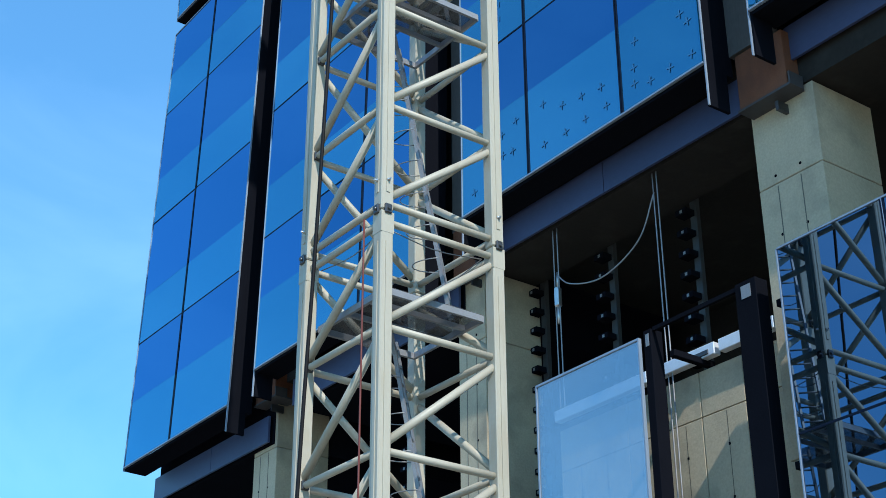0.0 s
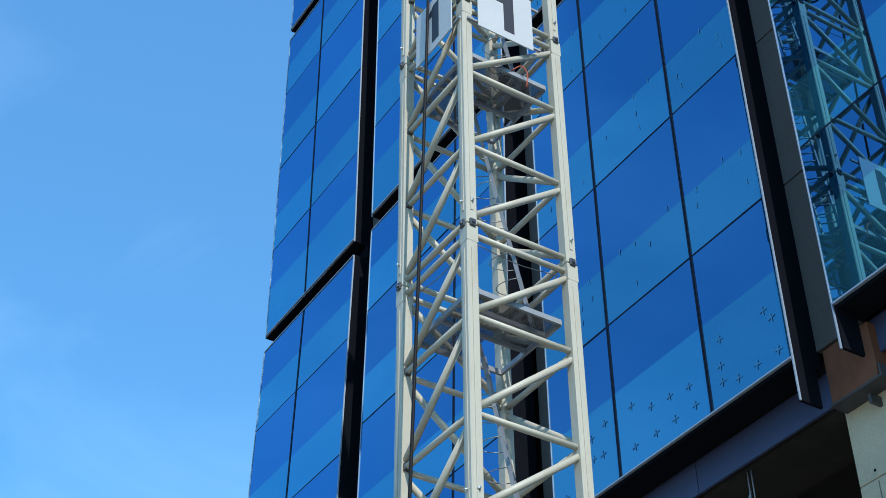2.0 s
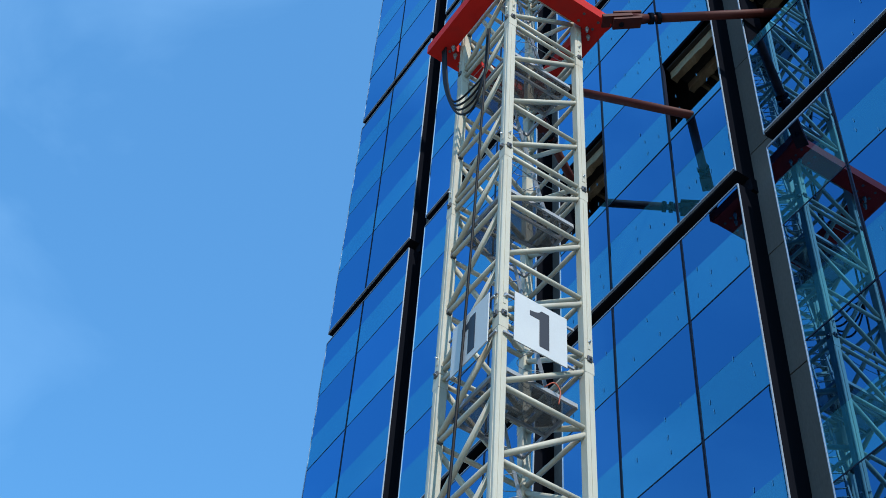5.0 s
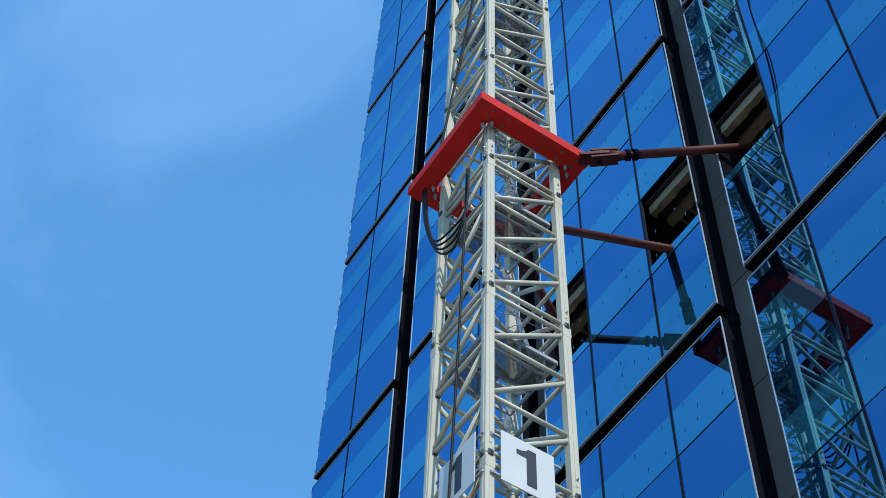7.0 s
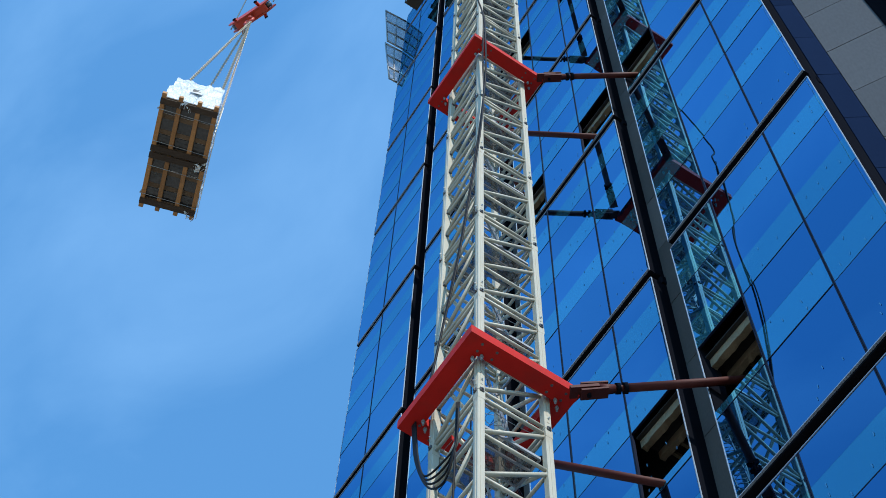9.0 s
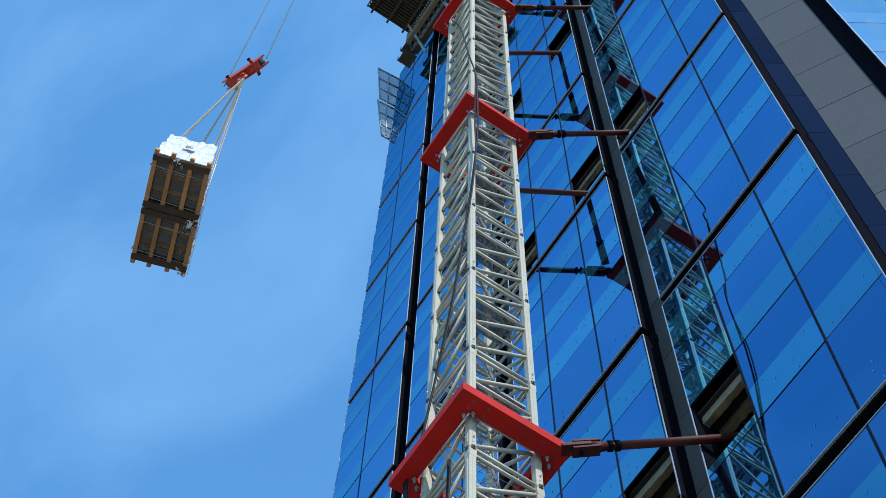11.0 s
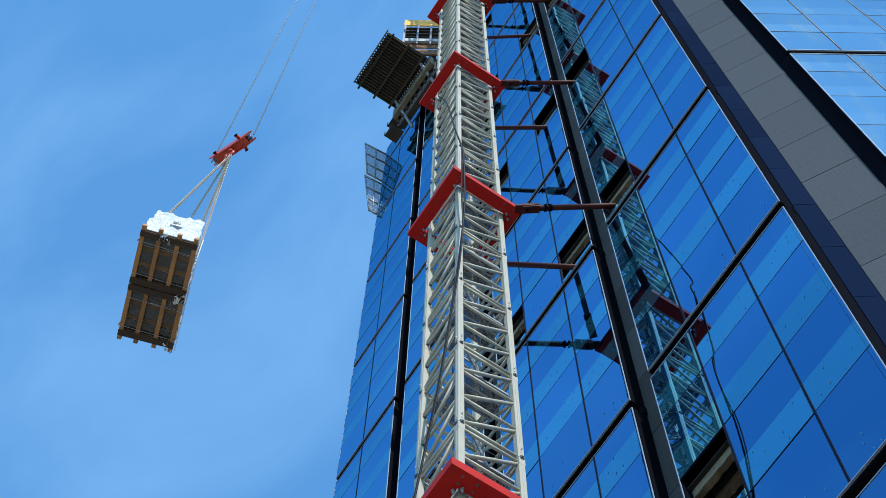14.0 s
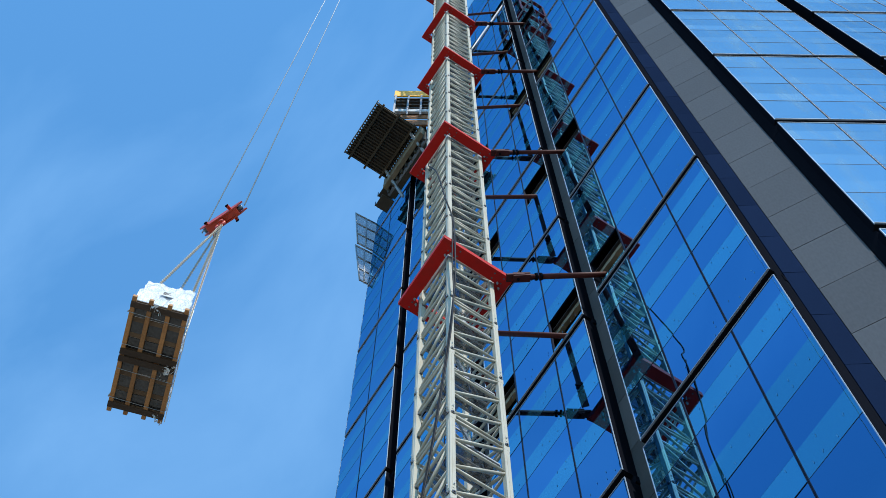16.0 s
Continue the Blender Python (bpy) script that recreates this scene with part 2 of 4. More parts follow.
def thing(name, label, category, m=None, group="", kind=""):
    ob = new(name)
    ob.empty_display_size = 0.3
    if m is not None:
        ob.matrix_basis = m
    return tagged(ob, label, category, group, kind)


def box(bm, lo, hi, m=None, bevel=0.0):
    verts = [bm.verts.new(Vector((x, y, z))) for x in (lo[0], hi[0]) for y in (lo[1], hi[1]) for z in (lo[2], hi[2])]
    faces = [bm.faces.new([verts[i] for i in q]) for q in ((0, 1, 3, 2), (4, 6, 7, 5), (0, 4, 5, 1), (2, 3, 7, 6), (0, 2, 6, 4), (1, 5, 7, 3))]
    if bevel:
        edges = list({e for f in faces for e in f.edges})
        res = bmesh.ops.bevel(bm, geom=edges, offset=bevel, segments=1, affect="EDGES")
        verts = list({v for f in res["faces"] for v in f.verts} | {v for v in verts if v.is_valid})
    if m is not None:
        for v in verts:
            v.co = m @ v.co
    return bm


def tube(bm, a, b, r, sides=10, r2=None, caps=True):
    a, b = Vector(a), Vector(b)
    d = (b - a).normalized()
    side = d.cross(Vector((0, 0, 1)) if abs(d.z) < 0.95 else Vector((1, 0, 0))).normalized()
    up = side.cross(d)
    r2 = r if r2 is None else r2
    ra, rb = [], []
    for i in range(sides):
        t = 2 * math.pi * i / sides
        o = side * math.cos(t) + up * math.sin(t)
        ra.append(bm.verts.new(a + o * r))
        rb.append(bm.verts.new(b + o * r2))
    for i in range(sides):
        f = bm.faces.new((ra[i], ra[(i + 1) % sides], rb[(i + 1) % sides], rb[i]))
        f.smooth = True
    if caps:
        bm.faces.new(ra[::-1])
        bm.faces.new(rb)
    return bm


def beam(bm, a, b, w, h, up=(0, 0, 1)):
    """A rectangular bar from a to b, w wide and h high."""
    a, b = Vector(a), Vector(b)
    d = (b - a)
    length = d.length
    d.normalize()
    s = d.cross(Vector(up)).normalized()
    t = s.cross(d)
    m = Matrix((( d.x, s.x, t.x, a.x), (d.y, s.y, t.y, a.y), (d.z, s.z, t.z, a.z), (0, 0, 0, 1)))
    return box(bm, (0, -w / 2, -h / 2), (length, w / 2, h / 2), m)


def poly_tube(bm, pts, r, sides=8):
    """A smooth cord through points."""
    pts = [Vector(p) for p in pts]
    rings = []
    for i, p in enumerate(pts):
        d = (pts[min(i + 1, len(pts) - 1)] - pts[max(i - 1, 0)]).normalized()
        side = d.cross(Vector((0.3, 0.9, 0.1))).normalized()
        up = side.cross(d)
        rings.append([bm.verts.new(p + (side * math.cos(2 * math.pi * k / sides) + up * math.sin(2 * math.pi * k / sides)) * r) for k in range(sides)])
    for a, b in zip(rings, rings[1:]):
        for k in range(sides):
            bm.faces.new((a[k], a[(k + 1) % sides], b[(k + 1) % sides], b[k])).smooth = True
    bm.faces.new(rings[0][::-1])
    bm.faces.new(rings[-1])
    return bm


def spline(pts, n=12):
    """Points along a smooth line through the given ones."""
    pts = [Vector(p) for p in pts]
    ext = [pts[0] * 2 - pts[1]] + pts + [pts[-1] * 2 - pts[-2]]
    out = []
    for i in range(1, len(ext) - 2):
        p0, p1, p2, p3 = ext[i - 1:i + 3]
        for k in range(n):
            t = k / n
            out.append(0.5 * ((2 * p1) + (p2 - p0) * t + (2 * p0 - 5 * p1 + 4 * p2 - p3) * t * t + (3 * p1 - p0 - 3 * p2 + p3) * t ** 3))
    return out + [pts[-1]]


def unit_box(name, mat):
    bm = box(bmesh.new(), (0, 0, 0), (1, 1, 1))
    me = bpy.data.meshes.new(name)
    bm.normal_update()
    bm.to_mesh(me)
    bm.free()
    me.materials.append(mat)
    return me


def placed(x0, y0, z0, x1, y1, z1):
    """The pose and scale that turn the unit box into this box."""
    return Matrix.Translation((x0, y0, z0)) @ Matrix.Diagonal((x1 - x0, y1 - y0, z1 - z0, 1))


def clear_glass(name):
    """A clear pane: half mirror, half see-through."""
    mat = bpy.data.materials.new(name)
    mat.use_nodes = True
    nt = mat.node_tree
    nt.nodes.clear()
    out = nt.nodes.new("ShaderNodeOutputMaterial")
    g = nt.nodes.new("ShaderNodeBsdfGlossy")
    g.inputs["Color"].default_value, g.inputs["Roughness"].default_value = (0.70, 0.71, 0.74, 1), 0.01
    t = nt.nodes.new("ShaderNodeBsdfTransparent")
    t.inputs["Color"].default_value = (0.80, 0.85, 0.86, 1)
    m = nt.nodes.new("ShaderNodeMixShader")
    m.inputs[0].default_value = 0.5
    nt.links.new(t.outputs[0], m.inputs[1])
    nt.links.new(g.outputs[0], m.inputs[2])
    nt.links.new(m.outputs[0], out.inputs[0])
    return mat


def see_through(name, color, share_clear):
    """A perforated sheet: part of the light goes straight through."""
    mat = bpy.data.materials.new(name)
    mat.use_nodes = True
    nt = mat.node_tree
    p = nt.nodes["Principled BSDF"]
    p.inputs["Base Color"].default_value = (*color, 1)
    p.inputs["Roughness"].default_value = 0.7
    t = nt.nodes.new("ShaderNodeBsdfTransparent")
    m = nt.nodes.new("ShaderNodeMixShader")
    n = nt.nodes.new("ShaderNodeTexNoise")
    n.inputs["Scale"].default_value = 2.0
    r = nt.nodes.new("ShaderNodeMapRange")
    r.inputs["To Min"].default_value, r.inputs["To Max"].default_value = share_clear - 0.12, share_clear + 0.12
    nt.links.new(n.outputs["Fac"], r.inputs["Value"])
    nt.links.new(r.outputs[0], m.inputs[0])
    nt.links.new(p.outputs[0], m.inputs[1])
    nt.links.new(t.outputs[0], m.inputs[2])
    nt.links.new(m.outputs[0], nt.nodes["Material Output"].inputs[0])
    return mat


MESHM = see_through("perforated_screen", (0.15, 0.18, 0.23), 0.6)

# ---- ground ----
bm = bmesh.new()
bmesh.ops.create_grid(bm, x_segments=24, y_segments=24, size=1500)
ground = mesh_object("ground", bm, GROUNDM)
tagged(ground, "unseen street ground, made pale to bounce warm light upward", "ground", kind="structure")

# ---- tower facade ----
FACE = 16.475                     # distance of the glass plane at y = 17
TURN = radians(0.65)              # the facade runs a little off the crane's axes
F_IN = (math.cos(TURN), -math.sin(TURN))


def face_x(y):
    """Where the glass plane stands at y."""
    return FACE + math.tan(TURN) * (y - 17)


PITCH = 14.43                     # height of one module of four storeys
GAP = 0.63                        # dark joint between modules


def levels(first, sill, pitch=PITCH, count=10, last=None):
    """Bottom and top of each module: the lowest from its sill, the rest at an even pitch, the last one cut short."""
    out = [(sill + EYE, first - GAP + EYE)]
    out += [(first + pitch * k + EYE, first + pitch * (k + 1) - GAP + EYE) for k in range(count)]
    if last:
        out.append((first + pitch * count + EYE, last + EYE))
    return out


MODULES = levels(29.12, 14.42)
ROWS = (0.0, 0.255, 0.525, 0.79, 1.0)      # storey lines within a module
TOP = 172.8 + EYE
TOP_FAR = 134.0 + EYE            # the far bays end under the formwork deck
PANE_V = unit_box("pane", VISION)
PANE_S = unit_box("pane", SPANDREL)
DUSTY_SKYLIT = (unit_box("pane", DUST_SKY_V), unit_box("pane", DUST_SKY_S))
MULL = unit_box("mullion", MULLM)
TRIM = unit_box("edge_trim", ALU)
SIDE = unit_box("return_panel", BLACK)
DEPTH = 0.66
LIGHT = 1.5                       # height of the paler spandrel zone above each storey line
rng = random.Random(4)


def wall_bay(name, u, v, inward, cols, openings=(), label="", modules=None, low=2, glass=None, drop=0.0, lean=0.0):
    """One bay of the curtain wall. x runs to the right along it, y into the building; modules of four rows of glass.
    The lowest module hangs out from its top edge by lean degrees."""
    inx, iny = inward
    modules = modules or MODULES
    m = Matrix(((iny, inx, 0, u), (-inx, iny, 0, v), (0, 0, 1, 0), (0, 0, 0, 1)))
    bay = thing(name, label, "curtain wall", m, kind="structure")
    wide = cols[-1]
    vision, spandrel = glass or (PANE_V, PANE_S)
    for k, (z0, z1) in enumerate(modules):
        hang = Matrix.Translation((0, 0, z1)) @ Matrix.Rotation(radians(-lean if k == 0 else 0.0), 4, "X") @ Matrix.Translation((0, 0, -z1))
        for r in range(4):
            a, b = z0 + (z1 - z0) * ROWS[r], z0 + (z1 - z0) * ROWS[r + 1]
            light = LIGHT if r else (1.9 if k < low else 0.03)
            split = a + light
            for c, (x0, x1) in enumerate(zip(cols, cols[1:])):
                hole = (c, k, r) in openings
                if hole:
                    split = a + 0.35
                tilt = Matrix.Rotation(radians(rng.uniform(-0.12, 0.12)), 4, "X") @ Matrix.Rotation(radians(rng.uniform(-0.12, 0.12)), 4, "Z")
                at = Matrix.Translation((x0 + 0.03, 0, a + 0.02))
                share("pane", spandrel, bay, hang @ at @ tilt @ Matrix.Diagonal((x1 - x0 - 0.06, 0.03, split - a - 0.02, 1)))
                if not hole:
                    at = Matrix.Translation((x0 + 0.03, 0, split))
                    share("pane", vision, bay, hang @ at @ tilt @ Matrix.Diagonal((x1 - x0 - 0.06, 0.03, b - split - 0.02, 1)))
                split = a + light
            if r:
                share("transom", MULL, bay, hang @ placed(0.03, -0.006, a - 0.018, wide - 0.03, 0.06, a + 0.018))
        for x in cols[1:-1]:
            share("mullion", MULL, bay, hang @ placed(x - 0.038, -0.014, z0, x - 0.008, 0.08, z1))
            share("mullion", MULL, bay, hang @ placed(x + 0.008, -0.014, z0, x + 0.038, 0.08, z1))
            share("gasket", TRIM if glass else MULL, bay, hang @ placed(x - 0.005, -0.018 if glass else 0.0, z0, x + 0.005, 0.05, z1))
        for x in (0.0, wide - 0.022):
            share("edge_trim", TRIM, bay, hang @ placed(x, -0.02, z0 - 0.1 - (drop if k == 0 and (x or name != "wall_1") else 0), x + 0.022, 0.02, z1))
        share("edge_trim", TRIM, bay, hang @ placed(0.035, -0.035, z0 - 0.03, wide - 0.035, 0.03, z0 + 0.005))
        share("edge_trim", TRIM, bay, hang @ placed(0.035, -0.02, z1 - 0.01, wide - 0.035, 0.03, z1 + 0.02))
        share("return_panel", SIDE, bay, hang @ placed(0.002, 0.022, z0 - 0.1, 0.06, DEPTH, z1 + 0.02))
        share("return_panel", SIDE, bay, hang @ placed(wide - 0.06, 0.022, z0 - 0.1, wide - 0.002, DEPTH, z1 + 0.02))
        if k == 0 and drop:
            for x in ((0.002, wide - 0.06) if name != "wall_1" else (wide - 0.06,)):
                share("end_plate", SIDE, bay, hang @ placed(x, 0.022, z0 - 0.1 - drop, x + 0.058, 0.5, z0 - 0.101))
        share("return_panel", SIDE, bay, hang @ placed(0.06, 0.03, z0 - 0.1, wide - 0.06, DEPTH, z0 - 0.035))
        share("return_panel", SIDE, bay, hang @ placed(0.06, 0.04, z1 + 0.022, wide - 0.06, DEPTH, z1 + 0.06))
        if k:
            share("return_panel", SIDE, bay, hang @ placed(-0.05, 0.42, modules[k - 1][1] + 0.06, wide + 0.05, DEPTH - 0.02, z0 - 0.1))
    return bay


# the wall faces -x; its bays in order from the far corner to the near one
TIE_LEVELS = [z + EYE for z in (32.9, 57.5, 78.4, 101.45, 122.06, 143.5)]   # where the crane's ties meet the glass


def open_rows(modules):
    """The row of panes left out at each collar, where the ties enter."""
    out = []
    for z in TIE_LEVELS:
        for k, (z0, z1) in enumerate(modules):
            for r in range(4):
                if z0 + (z1 - z0) * ROWS[r] <= z + 1.4 < z0 + (z1 - z0) * ROWS[r + 1]:
                    out.append((k, r))
    return out


HOLES_A = [(c, k, r) for c in (0, 2) for k, r in open_rows(MODULES)]
MODULES_4 = levels(29.36, 14.85, 14.40)
HOLES_B = [(0, k, r) for k, r in open_rows(MODULES_4)]
wall_bay("wall_1", face_x(36.88), 36.88, F_IN, [0, 2.75, 5.99], label="blue reflective glass bay at the far corner of the tower", modules=levels(28.23, 13.1, 14.54, 7, 134.6), drop=0.6, lean=1.5)
wall_bay("wall_2", face_x(29.85), 29.85, F_IN, [0, 2.3, 4.65, 7.01], label="blue reflective glass bay behind the crane mast", modules=levels(28.43, 13.7, 14.49, 7, 134.6), drop=0.6, lean=1.1)
wall_bay("wall_3", face_x(21.67), 21.67, F_IN, [0, 2.2, 4.93, 7.06], HOLES_A, "blue reflective glass bay with open panes where the crane ties enter", drop=0.78)
wall_bay("wall_4", face_x(13.56), 13.56, F_IN, [0, 2.05, 4.74, 6.92], HOLES_B, "blue reflective glass bay mirroring the crane mast", MODULES_4, low=1, drop=0.8)
C_IN = (math.cos(radians(57.4)), math.sin(radians(57.4)))
C_AL = (C_IN[1], -C_IN[0])
W5 = (18.25, 3.763)               # near edge of the turned side
COLS_5 = [0, 2.27, 5.05, 7.12]
MODULES_5 = levels(29.5, 14.95, 14.52)
wall_bay("wall_5", *W5, C_IN, COLS_5, label="dusty glass bay on the tower's turned side, brighter sky put into its pale blue", modules=MODULES_5, low=0, glass=DUSTY_SKYLIT)
wall_bay("wall_6", W5[0] + 8.3 * C_AL[0], W5[1] + 8.3 * C_AL[1], C_IN, COLS_5, label="dusty glass bay on the tower's turned side, brighter sky put into its pale blue", modules=MODULES_5, low=0, glass=DUSTY_SKYLIT)

# added core that closes the building behind its skin, unlit rooms put into its colour
bm = bmesh.new()
outline = [(FACE + 1.8, 22.3), (FACE + 1.8, 7.0), (FACE + 3.8, 4.3), (W5[0] + 15.5 * C_AL[0] + 0.9 * C_IN[0], W5[1] + 15.5 * C_AL[1] + 0.9 * C_IN[1]), (62, 12), (48, 22.3)]
outline_far = [(FACE + 1.8, 35.8), (FACE + 1.8, 22.302), (48, 22.302), (48, 35.8)]
def prism(bm, pts, z0, z1):
    lo = [bm.verts.new((x, y, z0)) for x, y in pts]
    hi = [bm.verts.new((x, y, z1)) for x, y in pts]
    n = len(pts)
    for i in range(n):
        bm.faces.new((lo[i], hi[i], hi[(i + 1) % n], lo[(i + 1) % n]))
    bm.faces.new(lo)
    bm.faces.new(hi[::-1])
    return bm
prism(bm, outline, 14.8 + EYE, TOP)
prism(bm, outline_far, 14.8 + EYE, TOP_FAR)
bmesh.ops.recalc_face_normals(bm, faces=bm.faces)
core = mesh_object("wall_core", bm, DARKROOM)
tagged(core, "added solid block behind the glass skin, unlit rooms put into its colour", "building core", kind="structure")

# recessed grey column faces between the bays
def cladding(name, a, b, z0, z1, rows, mat, label, thick=0.12):
    """A strip of panels from a to b in plan, split in rows."""
    a, b = Vector((*a, 0)), Vector((*b, 0))
    d = (b - a).normalized()
    inn = Vector((-d.y, d.x, 0))
    m = Matrix(((d.x, inn.x, 0, a.x), (d.y, inn.y, 0, a.y), (0, 0, 1, 0), (0, 0, 0, 1)))
    ob = thing(name, label, "cladding", m, kind="structure")
    me = unit_box("panel", mat)
    L = (b - a).length
    step = (z1 - z0) / rows
    for i in range(rows):
        j = rng.uniform(-0.004, 0.004)
        share("panel", me, ob, placed(0, j, z0 + i * step + 0.018, L, thick + j, z0 + (i + 1) * step - 0.018))
    return ob
COLG = material("grey_column_panel", (0.10, 0.097, 0.095), 0.6, 0.0, 0.18, 0.8, 25, spec=0.1, per_object=0.2)
for i, (y1, y0) in enumerate(((14.6, 13.57), (22.83, 21.68), (30.88, 29.86))):
    cladding("trim_%d" % (i + 1), (face_x(y1) + 0.60, y1), (face_x(y0) + 0.60, y0), 14.7 + EYE, TOP - 4 if i < 1 else TOP_FAR, 40 if i < 1 else 30, COLG, "recessed dark grey column panels between glass bays")
cladding("trim_13", (FACE + 0.06, 6.64), (16.9, 6.6), 10 + EYE, TOP - 4, 10, BLACK, "black shadow gap beside the glass bay", 0.05)
cladding("trim_4", (16.91, 6.58), (17.5, 6.16), 10 + EYE, TOP - 4, 42, NAVY, "navy metal panels beside the corner pier")
cladding("trim_5", (17.5, 6.14), (18.43, 4.427), 1.02 + EYE, 1.02 + 3.76 * 44 + EYE, 44, STONE, "grey cladding panels of the corner pier")
cladding("trim_6", (18.45, 4.41), (18.4, 3.9), 10 + EYE, TOP - 4, 10, BLACK, "black recess beside the corner pier")

# ---- crane mast ----
MX, MY, HALF = 11.712, 16.923, 1.021
LEG = 0.214
SEC = 5.461
JOINTS = [15.68 + EYE + SEC * k for k in range(-3, 29)]
CORNERS = [(-1, 1), (-1, -1), (1, -1), (1, 1)]   # left, front, right, far


def mast_section(z):
    """One mast section: four box legs, three braced storeys a side, pins at its foot."""
    sec = thing("mast_section", "cream-painted lattice mast section of a tower crane", "crane mast", Matrix.Translation((MX, MY, z)), "mast sections")
    for cx, cy in CORNERS:
        bm = box(bmesh.new(), (cx * HALF - LEG / 2, cy * HALF - LEG / 2, 0.01), (cx * HALF + LEG / 2, cy * HALF + LEG / 2, SEC - 0.01), bevel=0.018)
        box(bm, (cx * HALF - LEG / 2 - 0.004, cy * HALF - LEG / 2 - 0.004, SEC - 0.36), (cx * HALF + LEG / 2 + 0.004, cy * HALF + LEG / 2 + 0.004, SEC - 0.02))
        # rib along the leg's outer faces
        box(bm, (cx * (HALF + LEG / 2) - 0.012, cy * HALF - 0.03, 0.3), (cx * (HALF + LEG / 2) + 0.012, cy * HALF + 0.03, SEC - 0.5))
        box(bm, (cx * HALF - 0.03, cy * (HALF + LEG / 2) - 0.012, 0.3), (cx * HALF + 0.03, cy * (HALF + LEG / 2) + 0.012, SEC - 0.5))
        leg = part("leg", bm, CREAM, sec)
        # dark clamp block at the joint and a bright locking pin above it, on each outer face
        hx, hy = cx * (HALF + LEG / 2), cy * (HALF + LEG / 2)
        for zz, w, h, mat, name in ((0.02, 0.06, 0.075, STEEL, "clamp_block"), (0.50, 0.03, 0.022, BRIGHT, "locking_pin")):
            bm = box(bmesh.new(), (hx - 0.04, cy * HALF - w, zz - h), (hx + 0.04, cy * HALF + w, zz + h), bevel=0.012)
            tube(bm, (hx, cy * HALF, zz), (hx + cx * 0.07, cy * HALF, zz), w * 0.5, 8)
            part(name, bm, mat, leg)
            bm = box(bmesh.new(), (cx * HALF - w, hy - 0.04, zz - h), (cx * HALF + w, hy + 0.04, zz + h), bevel=0.012)
            tube(bm, (cx * HALF, hy, zz), (cx * HALF, hy + cy * 0.07, zz), w * 0.5, 8)
            part(name, bm, mat, leg)
    step = SEC / 3
    for k in (1, 2):
        y, z = HALF - LEG / 2, k * step + 0.03
        part("node_block", box(bmesh.new(), (-HALF - 0.06, y - 0.05, z - 0.07), (-HALF + 0.06, y + 0.03, z + 0.07), bevel=0.012), STEEL, sec, "dark steel block at a brace node")
    for i in range(4):
        (ax, ay), (bx, by) = CORNERS[i], CORNERS[(i + 1) % 4]
        A, Bv = Vector((ax * HALF, ay * HALF, 0)), Vector((bx * HALF, by * HALF, 0))
        d = (Bv - A).normalized()
        A2, B2 = A + d * 0.08, Bv - d * 0.08
        for k in range(3):
            lo, hi = k * step, (k + 1) * step
            off = 0.16 if k == 0 else 0.03
            part("strut", tube(bmesh.new(), A2 + Vector((0, 0, lo + off)), B2 + Vector((0, 0, lo + off)), 0.055), CREAM, sec)
            top = hi - (0.30 if k == 2 else 0.14)
            part("diagonal", tube(bmesh.new(), A2 + Vector((0, 0, lo + off + 0.12)), B2 + Vector((0, 0, top)), 0.062), CREAM, sec)
        part("strut", tube(bmesh.new(), A2 + Vector((0, 0, SEC - 0.14)), B2 + Vector((0, 0, SEC - 0.14)), 0.055), CREAM, sec)
    return sec


DECKM = see_through("perforated_deck", (0.11, 0.115, 0.125), 0.42)


def mast_platform(z):
    """The rest platform inside the mast: galvanised frame, deck sheet, hatch edge, and thin tie wires."""
    ob = thing("mast_platform", "galvanised steel rest platform inside the crane mast", "platform", Matrix.Translation((MX, MY, z)), "mast platforms")
    e = HALF - 0.14
    bm = bmesh.new()
    for a, b in (((-e, -e), (e, -e)), ((e, -e), (e, e)), ((e, e), (-e, e)), ((-e, e), (-e, -e))):
        beam(bm, (*a, 0), (*b, 0), 0.05, 0.1)
    part("frame", bm, GALV, ob)
    bm = box(bmesh.new(), (-e, -e, 0.06), (0.12, e, 0.075))
    box(bm, (0.12, -e, 0.06), (e, 0.12, 0.075))
    part("deck", bm, DECKM, ob)
    for a, b in (((-e, -e), (e, -e)), ((-e, e), (-e, -e)), ((e, -e), (e, e))):
        line = spline([(*a, 1.0), ((a[0] + b[0]) / 2, (a[1] + b[1]) / 2, 0.9), (*b, 1.0)], 4)
        part("guard_wire", poly_tube(bmesh.new(), line, 0.009, 5), GALV, ob)
    for y in (-0.45, 0.12):
        part("joist", beam(bmesh.new(), (-e, y, 0), (e, y, 0), 0.05, 0.08), GALV, ob)
    return ob


def mast_ladder(z0, z1):
    """A slanted ladder with hoops."""
    ob = thing("mast_ladder", "galvanised ladder with hoop guards inside the crane mast", "ladder", Matrix.Translation((MX, MY, z0)), "mast ladders")
    h = z1 - z0
    a, b = Vector((0.72, -0.35, 0)), Vector((0.25, 0.55, h))
    side = Vector((0.2, 0.2, 0)).normalized() * 0.2
    for s in (-1, 1):
        part("rail", beam(bmesh.new(), a + side * s, b + side * s, 0.04, 0.06), GALV, ob)
    n = int(h / 0.3)
    for i in range(n):
        p = a.lerp(b, (i + 0.5) / n)
        part("rung", tube(bmesh.new(), p - side, p + side, 0.016, 6), GALV, ob)
    out = Vector((-side.y, side.x, 0)).normalized()
    for i in range(1, n, 2):
        p = a.lerp(b, (i + 0.5) / n)
        ring = [p + side * 1.3 * math.cos(q) + out * (0.45 * math.sin(q)) for q in [math.pi * j / 10 for j in range(11)]]
        part("hoop", poly_tube(bmesh.new(), ring, 0.009, 5), GALV, ob)
    return ob


